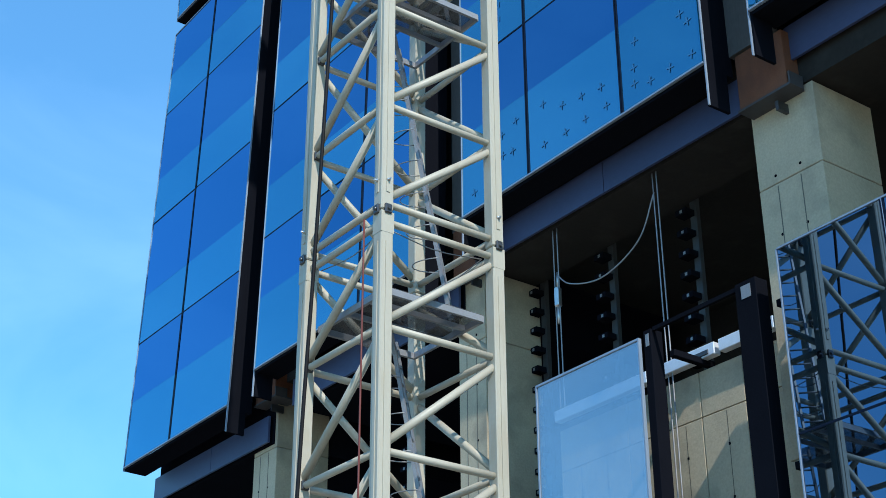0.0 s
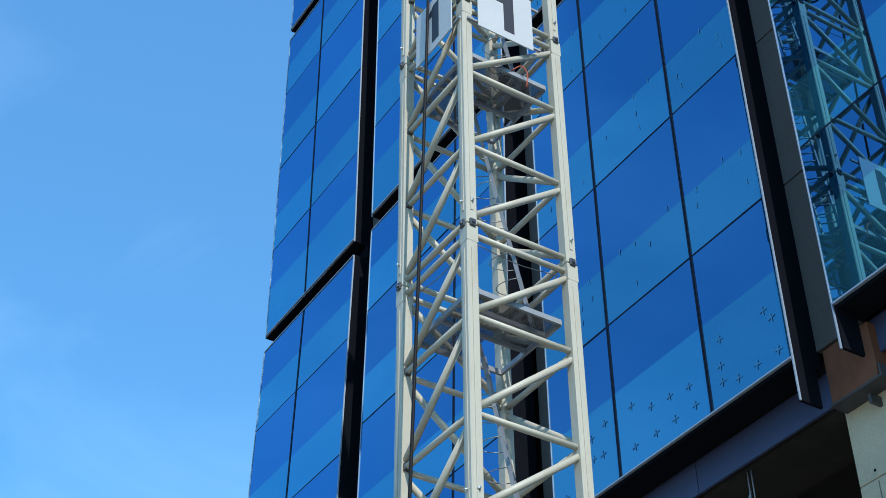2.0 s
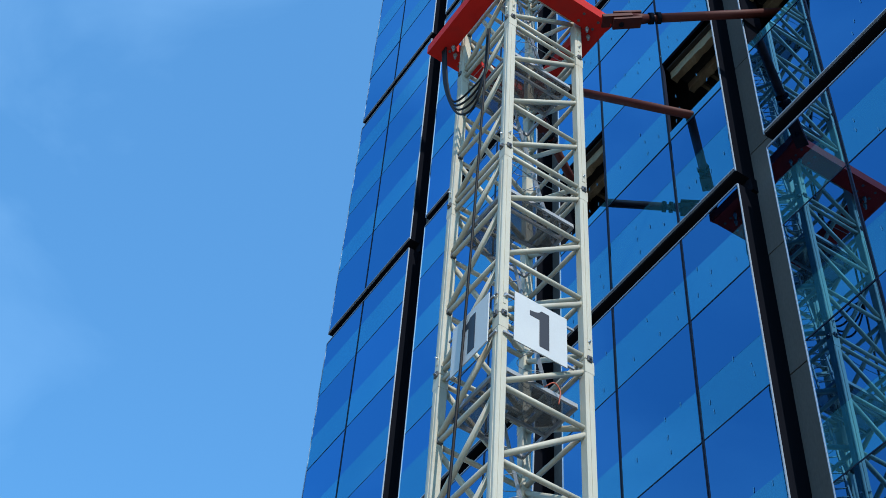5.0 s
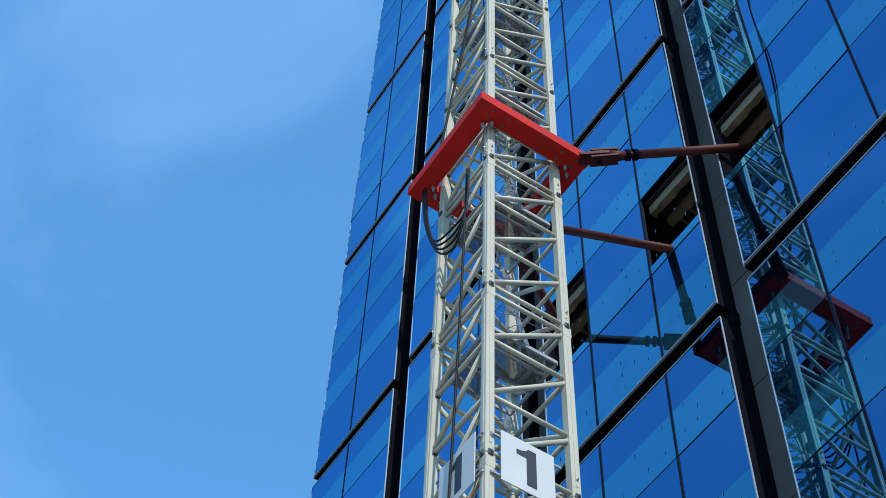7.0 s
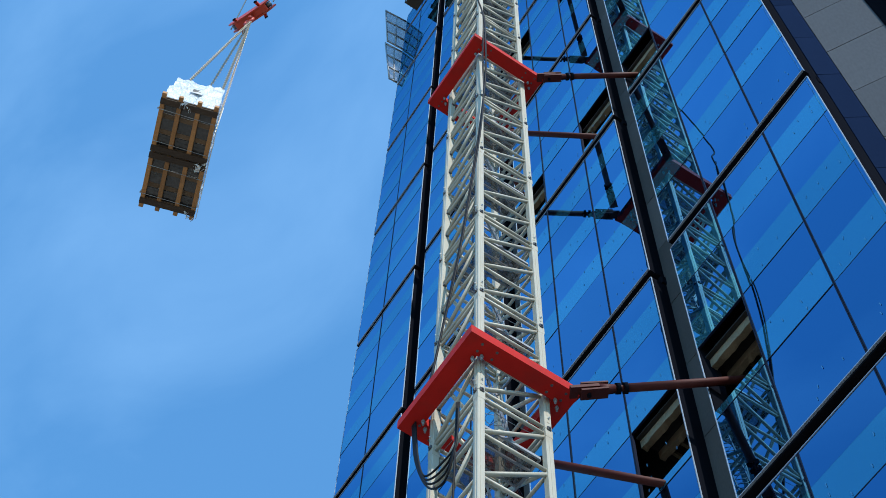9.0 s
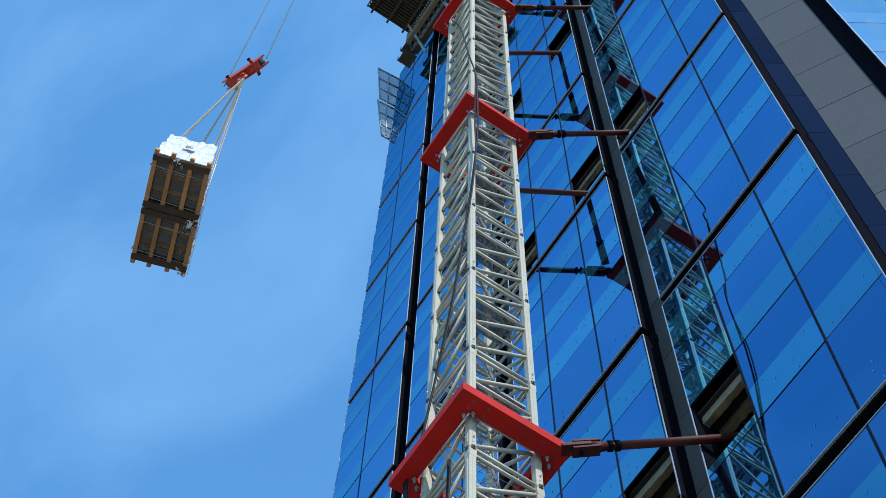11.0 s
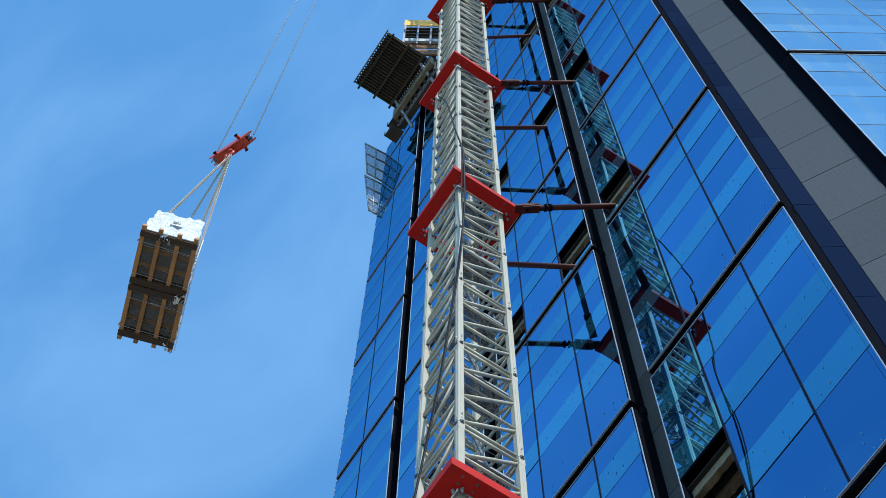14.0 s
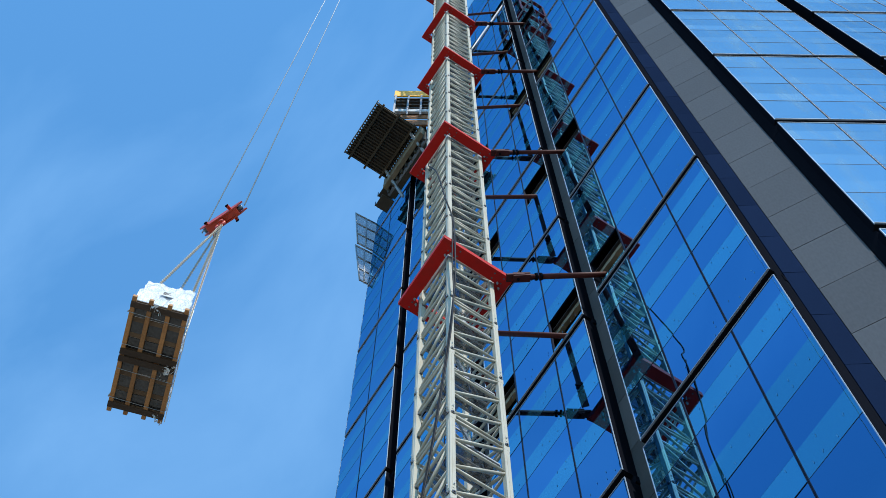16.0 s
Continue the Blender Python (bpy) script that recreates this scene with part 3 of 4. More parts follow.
SECTION = mast_section(JOINTS[0])
PLATFORM = mast_platform(JOINTS[0] - 1.15)
LADDER = mast_ladder(JOINTS[0] - 1.1, JOINTS[1] - 1.1)
for z in JOINTS[1:]:
    copy_thing(SECTION, Matrix.Translation((MX, MY, z)))
    copy_thing(PLATFORM, Matrix.Translation((MX, MY, z - 1.15)))
    copy_thing(LADDER, Matrix.Translation((MX, MY, z - 1.1)))

# foot of the mast
bm = box(bmesh.new(), (-2.2, -2.2, 0), (2.2, 2.2, JOINTS[0]), bevel=0.05)
base = mesh_object("crane_base", bm, CONCRETE)
base.location = (MX, MY, 0)
tagged(base, "concrete block that carries the crane mast", "foundation", kind="structure")

# ---- collars and ties ----
COLLARS = [z + EYE for z in (33.61, 58.74, 80.1, 103.64, 124.7, 146.6)]
RAD = 1.755


def mast_collar(z):
    ob = thing("mast_collar", "red-painted steel collar clamped round the crane mast", "crane collar", Matrix.Translation((MX, MY, z)), "mast collars")
    w, h = 0.52, 0.36
    near, far = RAD - w / 2, RAD - 0.12 - w / 2      # the tower side is closer to the mast
    reach = lambda c: far if c > 0 else near
    for i in range(4):
        (ax, ay), (bx, by) = CORNERS[i], CORNERS[(i + 1) % 4]
        A, Bv = Vector((ax * reach(ax), ay * near, 0)), Vector((bx * reach(bx), by * near, 0))
        d = (Bv - A).normalized()
        bm = beam(bmesh.new(), A - d * (w / 2 if i % 2 else -w / 2), Bv + d * (w / 2 if i % 2 else -w / 2), w, h)
        part("collar_beam", bm, RED, ob)
    for cx, cy in ((1, -1), (1, 1)):
        bm = bmesh.new()
        prism(bm, [(RAD - 0.52, cy * (RAD - 0.01)), (RAD - 0.07, cy * (RAD + 0.05)), (RAD - 0.07, cy * (RAD - 0.1)), (RAD - 0.13, cy * (RAD - 0.45))], -0.145, 0.15)
        bmesh.ops.recalc_face_normals(bm, faces=bm.faces)
        part("gusset", bm, RED, ob)
    for cx, cy in CORNERS:
        for dx, dy in ((0.17, 0.0), (0.0, 0.17)):
            x, y = cx * (HALF + 0.13 + dx), cy * (HALF + 0.13 + dy)
            bm = tube(bmesh.new(), (x, y, -0.42), (x, y, -0.12), 0.032, 8)
            tube(bm, (x, y, -0.30), (x, y, -0.24), 0.055, 6)
            part("wedge_bolt", bm, GALV, ob, "grey zinc wedge bolt")
        for t in (0.35, 0.8):
            for q in (0.12, -0.12):
                x, y = cx * (RAD - t - 0.1), cy * (RAD - 0.28 + q)
                part("bolt_head", tube(bmesh.new(), (x, y, -0.19), (x, y, -0.17), 0.04, 8), STEEL, ob)
    return ob


def tie_bar(a, b):
    """A red oxide strut with a turnbuckle and clevis at the collar."""
    a, b = Vector(a), Vector(b)
    ob = thing("tie_bar", "dark red steel tie tube from crane collar into the tower", "tie bar", Matrix.Translation(a), "tie bars")
    d = (b - a).normalized()
    L = (b - a).length
    part("tube", tube(bmesh.new(), d * 1.3, d * L, 0.122, 14), OXIDE, ob)
    bm = beam(bmesh.new(), d * -0.3, d * 0.5, 0.34, 0.12)
    beam(bm, d * 0.0 + Vector((0, 0, 0.17)), d * 0.75 + Vector((0, 0, 0.15)), 0.32, 0.07)
    beam(bm, d * 0.0 - Vector((0, 0, 0.17)), d * 0.75 - Vector((0, 0, 0.15)), 0.32, 0.07)
    clevis = part("clevis", bm, OXIDE, ob)
    part("pin", tube(bmesh.new(), d * 0.22 - Vector((0, 0, 0.27)), d * 0.22 + Vector((0, 0, 0.27)), 0.06, 10), BLACK, clevis)
    bm = tube(bmesh.new(), d * 0.5, d * 0.95, 0.17, 12, 0.12)
    tube(bm, d * 0.9, d * 1.35, 0.09, 12)
    part("turnbuckle", bm, OXIDE, ob)
    for q in (0.98, 1.18):
        part("lock_nut", tube(bmesh.new(), d * q, d * (q + 0.1), 0.175, 6), BLACK, ob, "black lock nut")
    return ob


for z in COLLARS:
    mast_collar(z)
    z += 0.42
    tie_bar((MX + RAD - 0.15, MY - RAD - 0.08, z - 0.52), (17.9, 12.5, z * 1.0075 + 0.65))
    tie_bar((MX + RAD, MY + RAD - 0.1, z + 1.0), (17.2, 15.23, z * 1.0075 - 1.95))
    tie_bar((MX + RAD, MY + RAD + 0.05, z), (17.3, 21.0, z))

bm = tube(bmesh.new(), (0, 0, 0), (FACE + 0.3 - MX - HALF, 14.8 - MY - HALF, 34.5), 0.10, 12)
strut = mesh_object("raking_strut", bm, GALV)
strut.location = (MX + HALF, MY + HALF, 113.5 + EYE)
tagged(strut, "pale grey steel raking strut from mast to tower", "strut")


def climbing_cage(z):
    """The cage round the head of the mast: red ring beams, red posts, white panels between."""
    ob = thing("climbing_cage", "red and white climbing cage round the head of the mast", "crane cage", Matrix.Translation((MX, MY, z)))
    e, h = 1.75, 14.0
    for zz in (0.0, h / 2, h):
        for i in range(4):
            (ax, ay), (bx, by) = CORNERS[i], CORNERS[(i + 1) % 4]
            part("ring_beam", beam(bmesh.new(), (ax * e, ay * e, zz), (bx * e, by * e, zz), 0.35, 0.4), RED, ob)
    for cx, cy in CORNERS:
        part("post", box(bmesh.new(), (cx * e - 0.16, cy * e - 0.16, 0.2), (cx * e + 0.16, cy * e + 0.16, h - 0.2), bevel=0.02), RED, ob)
    for zz in (1.2, 3.6, 8.2, 10.6):
        for sx in (-1, 1):
            part("panel", box(bmesh.new(), (sx * (e + 0.2) - 0.03, -1.4, zz), (sx * (e + 0.2) + 0.03, 1.4, zz + 1.9), bevel=0.01), SIGNWHITE, ob, "white sheet panel")
    return ob


climbing_cage(154 + EYE)

# ---- number boards ----
def number_board(m, w, h):
    ob = thing("number_board", "white board with a large black figure one on the mast", "sign", m, "number boards")
    part("board", box(bmesh.new(), (-w / 2, -0.012, -h / 2), (w / 2, 0.012, h / 2), bevel=0.004), SIGNWHITE, ob)
    stroke = [(0.19, -0.5), (0.19, 0.5), (0.0, 0.5), (-0.05, 0.43), (-0.14, 0.385), (-0.27, 0.365), (-0.27, 0.23), (-0.04, 0.23), (-0.04, -0.5)]
    bm = bmesh.new()
    front = [bm.verts.new((x, -0.018, z)) for x, z in stroke]
    back = [bm.verts.new((x, -0.013, z)) for x, z in stroke]
    bm.faces.new(front)
    for i in range(len(stroke)):
        j = (i + 1) % len(stroke)
        bm.faces.new((front[i], front[j], back[j], back[i]))
    bmesh.ops.recalc_face_normals(bm, faces=bm.faces)
    part("figure", bm, SIGNBLACK, ob, "black figure one")
    for z in (-h / 2 + 0.15, h / 2 - 0.15):
        part("rail", beam(bmesh.new(), (-w / 2 - 0.2, 0.05, z), (w / 2 + 0.2, 0.05, z), 0.04, 0.05), GALV, ob)
    return ob


number_board(Matrix.Translation((MX - 0.22, MY - HALF - 0.2, 21.14 + EYE)), 1.25, 1.38)
number_board(Matrix.Translation((MX - HALF - 0.2, MY - 0.28, 21.14 + EYE)) @ Matrix.Rotation(radians(-90), 4, "Z"), 1.25, 1.38)

# ---- unglazed storey below the glass ----
def slab(name, lo, hi, mat, label, category, bevel=0.0):
    lo, hi = Vector(lo), Vector(hi)
    c = Vector(((lo.x + hi.x) / 2, (lo.y + hi.y) / 2, lo.z))
    ob = mesh_object(name, box(bmesh.new(), lo - c, hi - c, bevel=bevel), mat)
    ob.location = c
    return tagged(ob, label, category, kind="structure")


LOW = EYE - 0.60                  # datum of the unglazed storey
slab("wall_back", (24.0, 5.5, 0), (24.4, 35.8, 14.94 + LOW), DARKROOM, "wall deep inside the storey, coloured near-black for its shade", "wall")
slab("floor_1", (FACE + 1.2, 5.5, 5.9 + LOW), (24, 35.8, 6.25 + LOW), CONCRETE, "rough concrete floor slab of the unglazed storey", "floor slab")
fascia = thing("trim_7", "navy metal fascia panels under the glass", "fascia", Matrix.Translation((FACE + 0.80, 0, 14.38 + LOW)), kind="structure")
FASC = unit_box("panel", material("navy_fascia", (0.055, 0.072, 0.15), 0.4, 0.0, 0.12, 0.8, 20, spec=0.4, per_object=0.1))
# shade under the overhang is put into this concrete's near-black colour
SOFFIT = material("shaded_concrete_soffit", (0.014, 0.0125, 0.011), 0.9, 0, 0.3, 0.7, 12, stain_glint=(0.03, 0.028, 0.025), stain_glint_amount=0.7, world_space=True)
for a, b, dz in ((36.86, 33.6, -1.5), (33.6, 30.65, -1.5), (29.55, 26.2, -0.9), (26.2, 22.8, -0.9), (21.55, 18.2, -0.07), (18.2, 14.66, -0.07), (13.55, 10.1, 0.36), (10.1, 6.75, 0.36)):
    share("panel", FASC, fascia, placed(0, b + 0.01, dz, 0.06, a - 0.01, dz + 0.68))
for a, b, dz in ((36.86, 30.6, -1.45), (29.59, 22.8, -0.85)):
    slab("trim_1%d" % (1 + int(dz > -1)), (FACE + 0.95, b, 14.3 + dz + LOW), (FACE + 7, a, 14.95 + LOW), BLACK, "black soffit edge under the glass", "soffit")
slab("ceiling", (FACE + 0.86, 6.2, 14.95 + LOW), (60, 35.8, 15.38 + LOW), SOFFIT, "concrete soffit over the unglazed storey, shade put into its colour", "soffit")
# lip below the fascia, black from the shade in its colour
slab("trim_8", (FACE + 0.95, 5.5, 14.3 + LOW), (FACE + 2.4, 35.8, 14.94 + LOW), SOFFIT, "concrete edge beam behind the fascia, coloured dark for its shade", "edge beam")


def concrete_column(y0, y1, x0=17.45, depth=1.5, z1=14.29):
    """A square column with formwork joints and tie holes."""
    ob = thing("concrete_column", "pale board-marked concrete column with tie holes", "column", Matrix.Translation((x0, y0, 0)), "concrete columns", "structure")
    w = y1 - y0
    levels = [0, 3.2, 6.0, 9.0, 12.75 + LOW, z1 + LOW]
    for a, b in zip(levels, levels[1:]):
        part("lift", box(bmesh.new(), (0, 0, a + 0.006), (depth, w, b - 0.006), bevel=0.012), CONCRETE, ob)
    bm = bmesh.new()
    for z in (8.2, 9.6, 10.6, 11.8, 12.9):
        for f in (0.33, 0.72):
            tube(bm, (-0.004, w * f, z + LOW), (0.02, w * f, z + LOW), 0.028, 8)
    part("tie_hole", bm, BLACK, ob)
    bm = bmesh.new()
    for f in (0.34, 0.7):
        box(bm, (-0.006, w * f - 0.008, 8.0), (0.01, w * f + 0.008, 12.7 + LOW))
    part("form_joint", bm, material("wet_joint", (0.13, 0.12, 0.10), 0.9), ob)
    return ob


concrete_column(13.22, 14.6)
concrete_column(22.15, 23.05)
concrete_column(30.5, 31.6)


def bearing_box(y0, y1, x0=FACE + 0.62, z0=14.2, z1=15.3):
    """The rusty end plate with its lower angle."""
    ob = thing("bearing_box", "rust-brown steel end box above a concrete column", "steel box", Matrix.Translation((x0, y0, z0 + LOW)), "bearing boxes")
    w, h = y1 - y0, z1 - z0
    part("plate", box(bmesh.new(), (0, 0, 0), (0.7, w, h), bevel=0.01), RUST, ob)
    bm = box(bmesh.new(), (-0.03, -0.05, -0.05), (0.6, w + 0.02, -0.005))
    box(bm, (-0.03, -0.09, -0.05), (0.3, -0.052, 0.2))
    part("angle", bm, material("grey_primer", (0.06, 0.06, 0.066), 0.6, 0.2), ob)
    part("rib", box(bmesh.new(), (0.1, w * 0.3, -0.3), (0.45, w * 0.36, -0.125)), STEEL, ob)
    return ob


bearing_box(13.45, 14.52)
bearing_box(22.0, 22.75)
bearing_box(30.1, 31.05, z0=13.9, z1=14.8)

# low concrete wall with a bright flashing on its head
lowwall = thing("wall_7", "pale precast concrete upstand wall with joints", "wall", Matrix.Translation((17.62, 0, 0)), kind="structure")
for y0, y1 in ((14.62, 15.5), (15.52, 16.5), (16.52, 18.3), (18.32, 20.15)):
    for z0, z1 in ((0.0, 9.33 + LOW), (9.345 + LOW, 10.15 + LOW)):
        if y0 == 16.52 and z0:
            part("panel", box(bmesh.new(), (0, y0, z0), (0.25, 17.3, z1), bevel=0.008), CONCRETE, lowwall)
            part("panel", box(bmesh.new(), (0, 17.6, z0), (0.25, y1, z1), bevel=0.008), CONCRETE, lowwall)
        else:
            part("panel", box(bmesh.new(), (0, y0, z0), (0.25, y1, z1), bevel=0.008), CONCRETE, lowwall)
HOLE, SEAM = unit_box("tie_hole", BLACK), unit_box("form_seam", material("stained_seam", (0.10, 0.09, 0.07), 0.9))
for y in (15.05, 15.95, 16.9, 18.0, 18.9, 19.6):
    share("form_seam", SEAM, lowwall, placed(-0.003, y - 0.006, 4.0 + LOW, 0.004, y + 0.006, 9.3 + LOW))
    for z in (5.1, 6.0, 6.9, 7.8, 8.7):
        share("tie_hole", HOLE, lowwall, placed(-0.005, y - 0.022, z + LOW, 0.004, y + 0.022, z + 0.045 + LOW))
flash = thing("trim_9", "bright folded metal flashing on the concrete upstand", "flashing", Matrix.Translation((17.45, 0, 10.28 + LOW)), kind="structure")
FLASHM = material("bright_flashing", (0.72, 0.75, 0.80), 0.4, 0.3, 0.08)
for y0, y1 in ((14.62, 15.85), (15.95, 17.5), (17.6, 20.1)):
    part("strip", box(bmesh.new(), (0, y0, 0), (0.16, y1, 0.22), bevel=0.01), FLASHM, flash)

LOWGLASS = (unit_box("pane", glazing("lower_vision_glass", (0.15, 0.24, 0.36), (0.004, 0.006, 0.01), 0.93)),) * 2
# lower glass bay, already glazed, and one pane that hangs in the open bay
wall_bay("wall_8", face_x(13.56), 13.56, F_IN, [0, 2.05, 4.74, 6.92], label="glazed lower bay mirroring the crane mast", modules=[(-3.4 + LOW, 10.95 + LOW)], glass=LOWGLASS)
CLEARP = clear_glass("clear_glass")
pane = thing("glass_panel", "single sky-blue glass panel hung in the open bay", "glass panel", Matrix.Translation((FACE, 16.72, 6.8 + LOW)))
part("glass", box(bmesh.new(), (0, 0.03, 0.03), (0.03, 2.7, 3.74)), CLEARP, pane)
bm = box(bmesh.new(), (-0.02, 0, 0), (0.05, 0.03, 3.78))
box(bm, (-0.02, 2.7, 0), (0.05, 2.73, 3.78))
box(bm, (-0.02, 0.03, 3.74), (0.05, 2.7, 3.78))
box(bm, (-0.02, 0.03, 0), (0.05, 2.7, 0.03))
part("frame", bm, ALU, pane)
pane2 = thing("glass_panel", "sky-blue glass panel below the hung one", "glass panel", Matrix.Translation((FACE, 16.72, 2.9 + LOW)))
part("glass", box(bmesh.new(), (0, 0.03, 0.03), (0.03, 2.7, 3.84)), CLEARP, pane2)
bm = box(bmesh.new(), (0.035, -0.04, -2.9 - LOW), (0.2, 0.06, 3.85))
part("carrier", bm, BLACK, pane2)
bm = box(bmesh.new(), (0.035, 2.66, -2.9 - LOW), (0.2, 2.76, 3.85))
part("carrier", bm, BLACK, pane2)


def bracket_post(y0, y1, top, depth=0.28):
    """A black post of the unfinished wall frame with bolted arms back to the wall."""
    ob = thing("bracket_post", "black steel facade post with bolted bracket arms", "post", Matrix.Translation((FACE + 0.06, y0, 0)), "facade posts", "structure")
    w = y1 - y0
    part("post", box(bmesh.new(), (0, 0, 0), (depth, w, top + LOW), bevel=0.01), BLACK, ob)
    for z in (top - 0.45, top - 3.1):
        part("arm", box(bmesh.new(), (depth, -0.25, z + LOW - 0.06), (1.25, -0.13, z + LOW + 0.06), bevel=0.01), BLACK, ob)
        part("cleat", box(bmesh.new(), (0.9, -0.42, z + LOW + 0.061), (1.1, -0.02, z + LOW + 0.15), bevel=0.01), STEEL, ob)
    part("label_plate", box(bmesh.new(), (-0.008, w * 0.25, top + LOW - 0.3), (-0.001, w * 0.7, top + LOW - 0.08)), GALV, ob)
    return ob


bracket_post(14.12, 14.56, 10.75)
bracket_post(16.5, 16.68, 10.7)
slab("trim_10", (FACE + 0.1, 14.57, 10.66 + LOW), (FACE + 0.16, 16.49, 10.73 + LOW), BLACK, "thin black head rail between posts", "rail")


TOOTH, TOOTHHOLE = unit_box("bracket", BLACK), unit_box("bolt_hole", GALV)


def toothed_post(x, y):
    """A perforated steel upright with a row of cast-in brackets."""
    ob = thing("toothed_post", "grey slotted steel upright with rows of black brackets", "upright", Matrix.Translation((x, y, 6.26 + LOW)), "slotted uprights")
    h = 8.6
    part("upright", box(bmesh.new(), (0, 0, 0), (0.1, 0.16, h)), material("dull_upright", (0.06, 0.062, 0.066), 0.6, 0.4), ob)
    for i in range(19):
        z = 0.25 + i * 0.44
        share("bracket", TOOTH, ob, placed(-0.24, 0.05, z, 0.0, 0.32, z + 0.12))
        share("bolt_hole", TOOTHHOLE, ob, placed(-0.246, 0.14, z + 0.03, -0.241, 0.2, z + 0.09))
    return ob


for y in (17.4, 19.75, 12.2, 21.9, 24.3, 26.6):
    toothed_post(18.9, y)


def cord(name, pts, r, mat, label, category, n=10):
    pts = spline(pts, n)
    o = Vector(pts[0])
    ob = mesh_object(name, poly_tube(bmesh.new(), [p - o for p in pts], r, 7), mat)
    ob.location = o
    return tagged(ob, label, category)


for y in (17.12, 17.02):
    cord("hoist_rope", [(17.5, y, 14.3 + LOW), (17.5, y - 0.02, 11), (17.48, y - 0.05, 6.3 + LOW)], 0.013, ROPE, "thin pale hoist rope hanging from the soffit", "rope")
for y in (19.98, 19.86):
    cord("hoist_rope", [(17.5, y, 14.3 + LOW), (17.5, y - 0.01, 12.5), (17.5, y - 0.02, 10.4 + LOW)], 0.013, ROPE, "thin pale hoist rope hanging from the soffit", "rope")
cord("slack_rope", [(17.5, 17.1, 13.9 + LOW), (17.5, 17.6, 13.1 + LOW), (17.5, 18.6, 12.75 + LOW), (17.5, 19.5, 12.95 + LOW), (17.5, 19.92, 13.3 + LOW)], 0.015, ROPE, "slack pale rope between two hoists", "rope")
bm = box(bmesh.new(), (-0.07, -0.06, 0), (0.07, 0.06, 0.42), bevel=0.03)
tube(bm, (0, 0, -0.35), (0, 0, 0.02), 0.03, 8)
tube(bm, (0, 0, 0.4), (0, 0, 0.75), 0.02, 8)
hoist = mesh_object("chain_hoist", bm, BRIGHT)
hoist.location = (17.5, 19.9, 12.6 + LOW)
tagged(hoist, "small bright chain hoist on a rope", "hoist")

RAWBEAM = material("raw_rib_concrete", (0.21, 0.175, 0.115), 0.9, 0, 0.25, 1.5, 22, 0.4, stain_glint=(0.18, 0.15, 0.10), stain_glint_amount=0.7, stain_glint_scale=2.0, world_space=True)


def ragged_beam(w, x0, x1, z0, z1, seed):
    """A rib of raw concrete whose lower face is uneven along its length."""
    r = random.Random(seed)
    bm = bmesh.new()
    n = 14
    rings = []
    for i in range(n + 1):
        y = w * i / n
        dz, dx = r.uniform(-0.03, 0.03), r.uniform(-0.015, 0.015)
        rings.append([bm.verts.new(c) for c in ((x0 + dx, y, z0 + dz), (x1 + dx, y, z0 - dz), (x1, y, z1), (x0, y, z1))])
    for a, b in zip(rings, rings[1:]):
        for k in range(4):
            bm.faces.new((a[k], b[k], b[(k + 1) % 4], a[(k + 1) % 4]))
    bm.faces.new(rings[0])
    bm.faces.new(rings[-1][::-1])
    bmesh.ops.recalc_face_normals(bm, faces=bm.faces)
    return bm


# raw ribs and slab edges seen inside the open panes
for z in TIE_LEVELS:
    for y0, y1 in ((14.7, 16.7), (19.5, 21.55), (11.6, 13.55)):
        inside = thing("slab_edge", "raw concrete slab edge and timber inside an open pane", "slab edge", Matrix.Translation((FACE + 0.12, y0, z)), "slab edges")
        w = y1 - y0
        part("edge", ragged_beam(w, 0.16, 0.38, 2.95, 3.3, 5 + int(z)), RAWBEAM, inside, "rough beige concrete rib")
        part("edge", ragged_beam(w, 0.80, 1.0, 2.98, 3.3, 9 + int(z)), RAWBEAM, inside, "rough beige concrete rib")
        # ceiling behind the ribs, its shade put into a near-black colour
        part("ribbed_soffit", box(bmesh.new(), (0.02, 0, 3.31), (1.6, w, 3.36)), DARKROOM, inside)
        for q in range(5):
            part("rib", box(bmesh.new(), (1.1, w * (q + 0.2) / 5, 3.15), (1.6, w * (q + 0.45) / 5, 3.309)), RAWBEAM, inside)
        part("sill", box(bmesh.new(), (0.02, 0, -0.42), (0.7, y1 - y0, -0.36)), BLACK, inside)

# ---- tape marks on the glass ----
bm = bmesh.new()
TAPE = material("dark_blue_tape", (0.045, 0.19, 0.40), 0.6, 0, 0.1, spec=0.1)
marks = thing("tape_marks", "small dark tape crosses stuck on the lower glass", "tape", Matrix.Translation((FACE, 0, 0)), kind="stuff")
trng = random.Random(12)
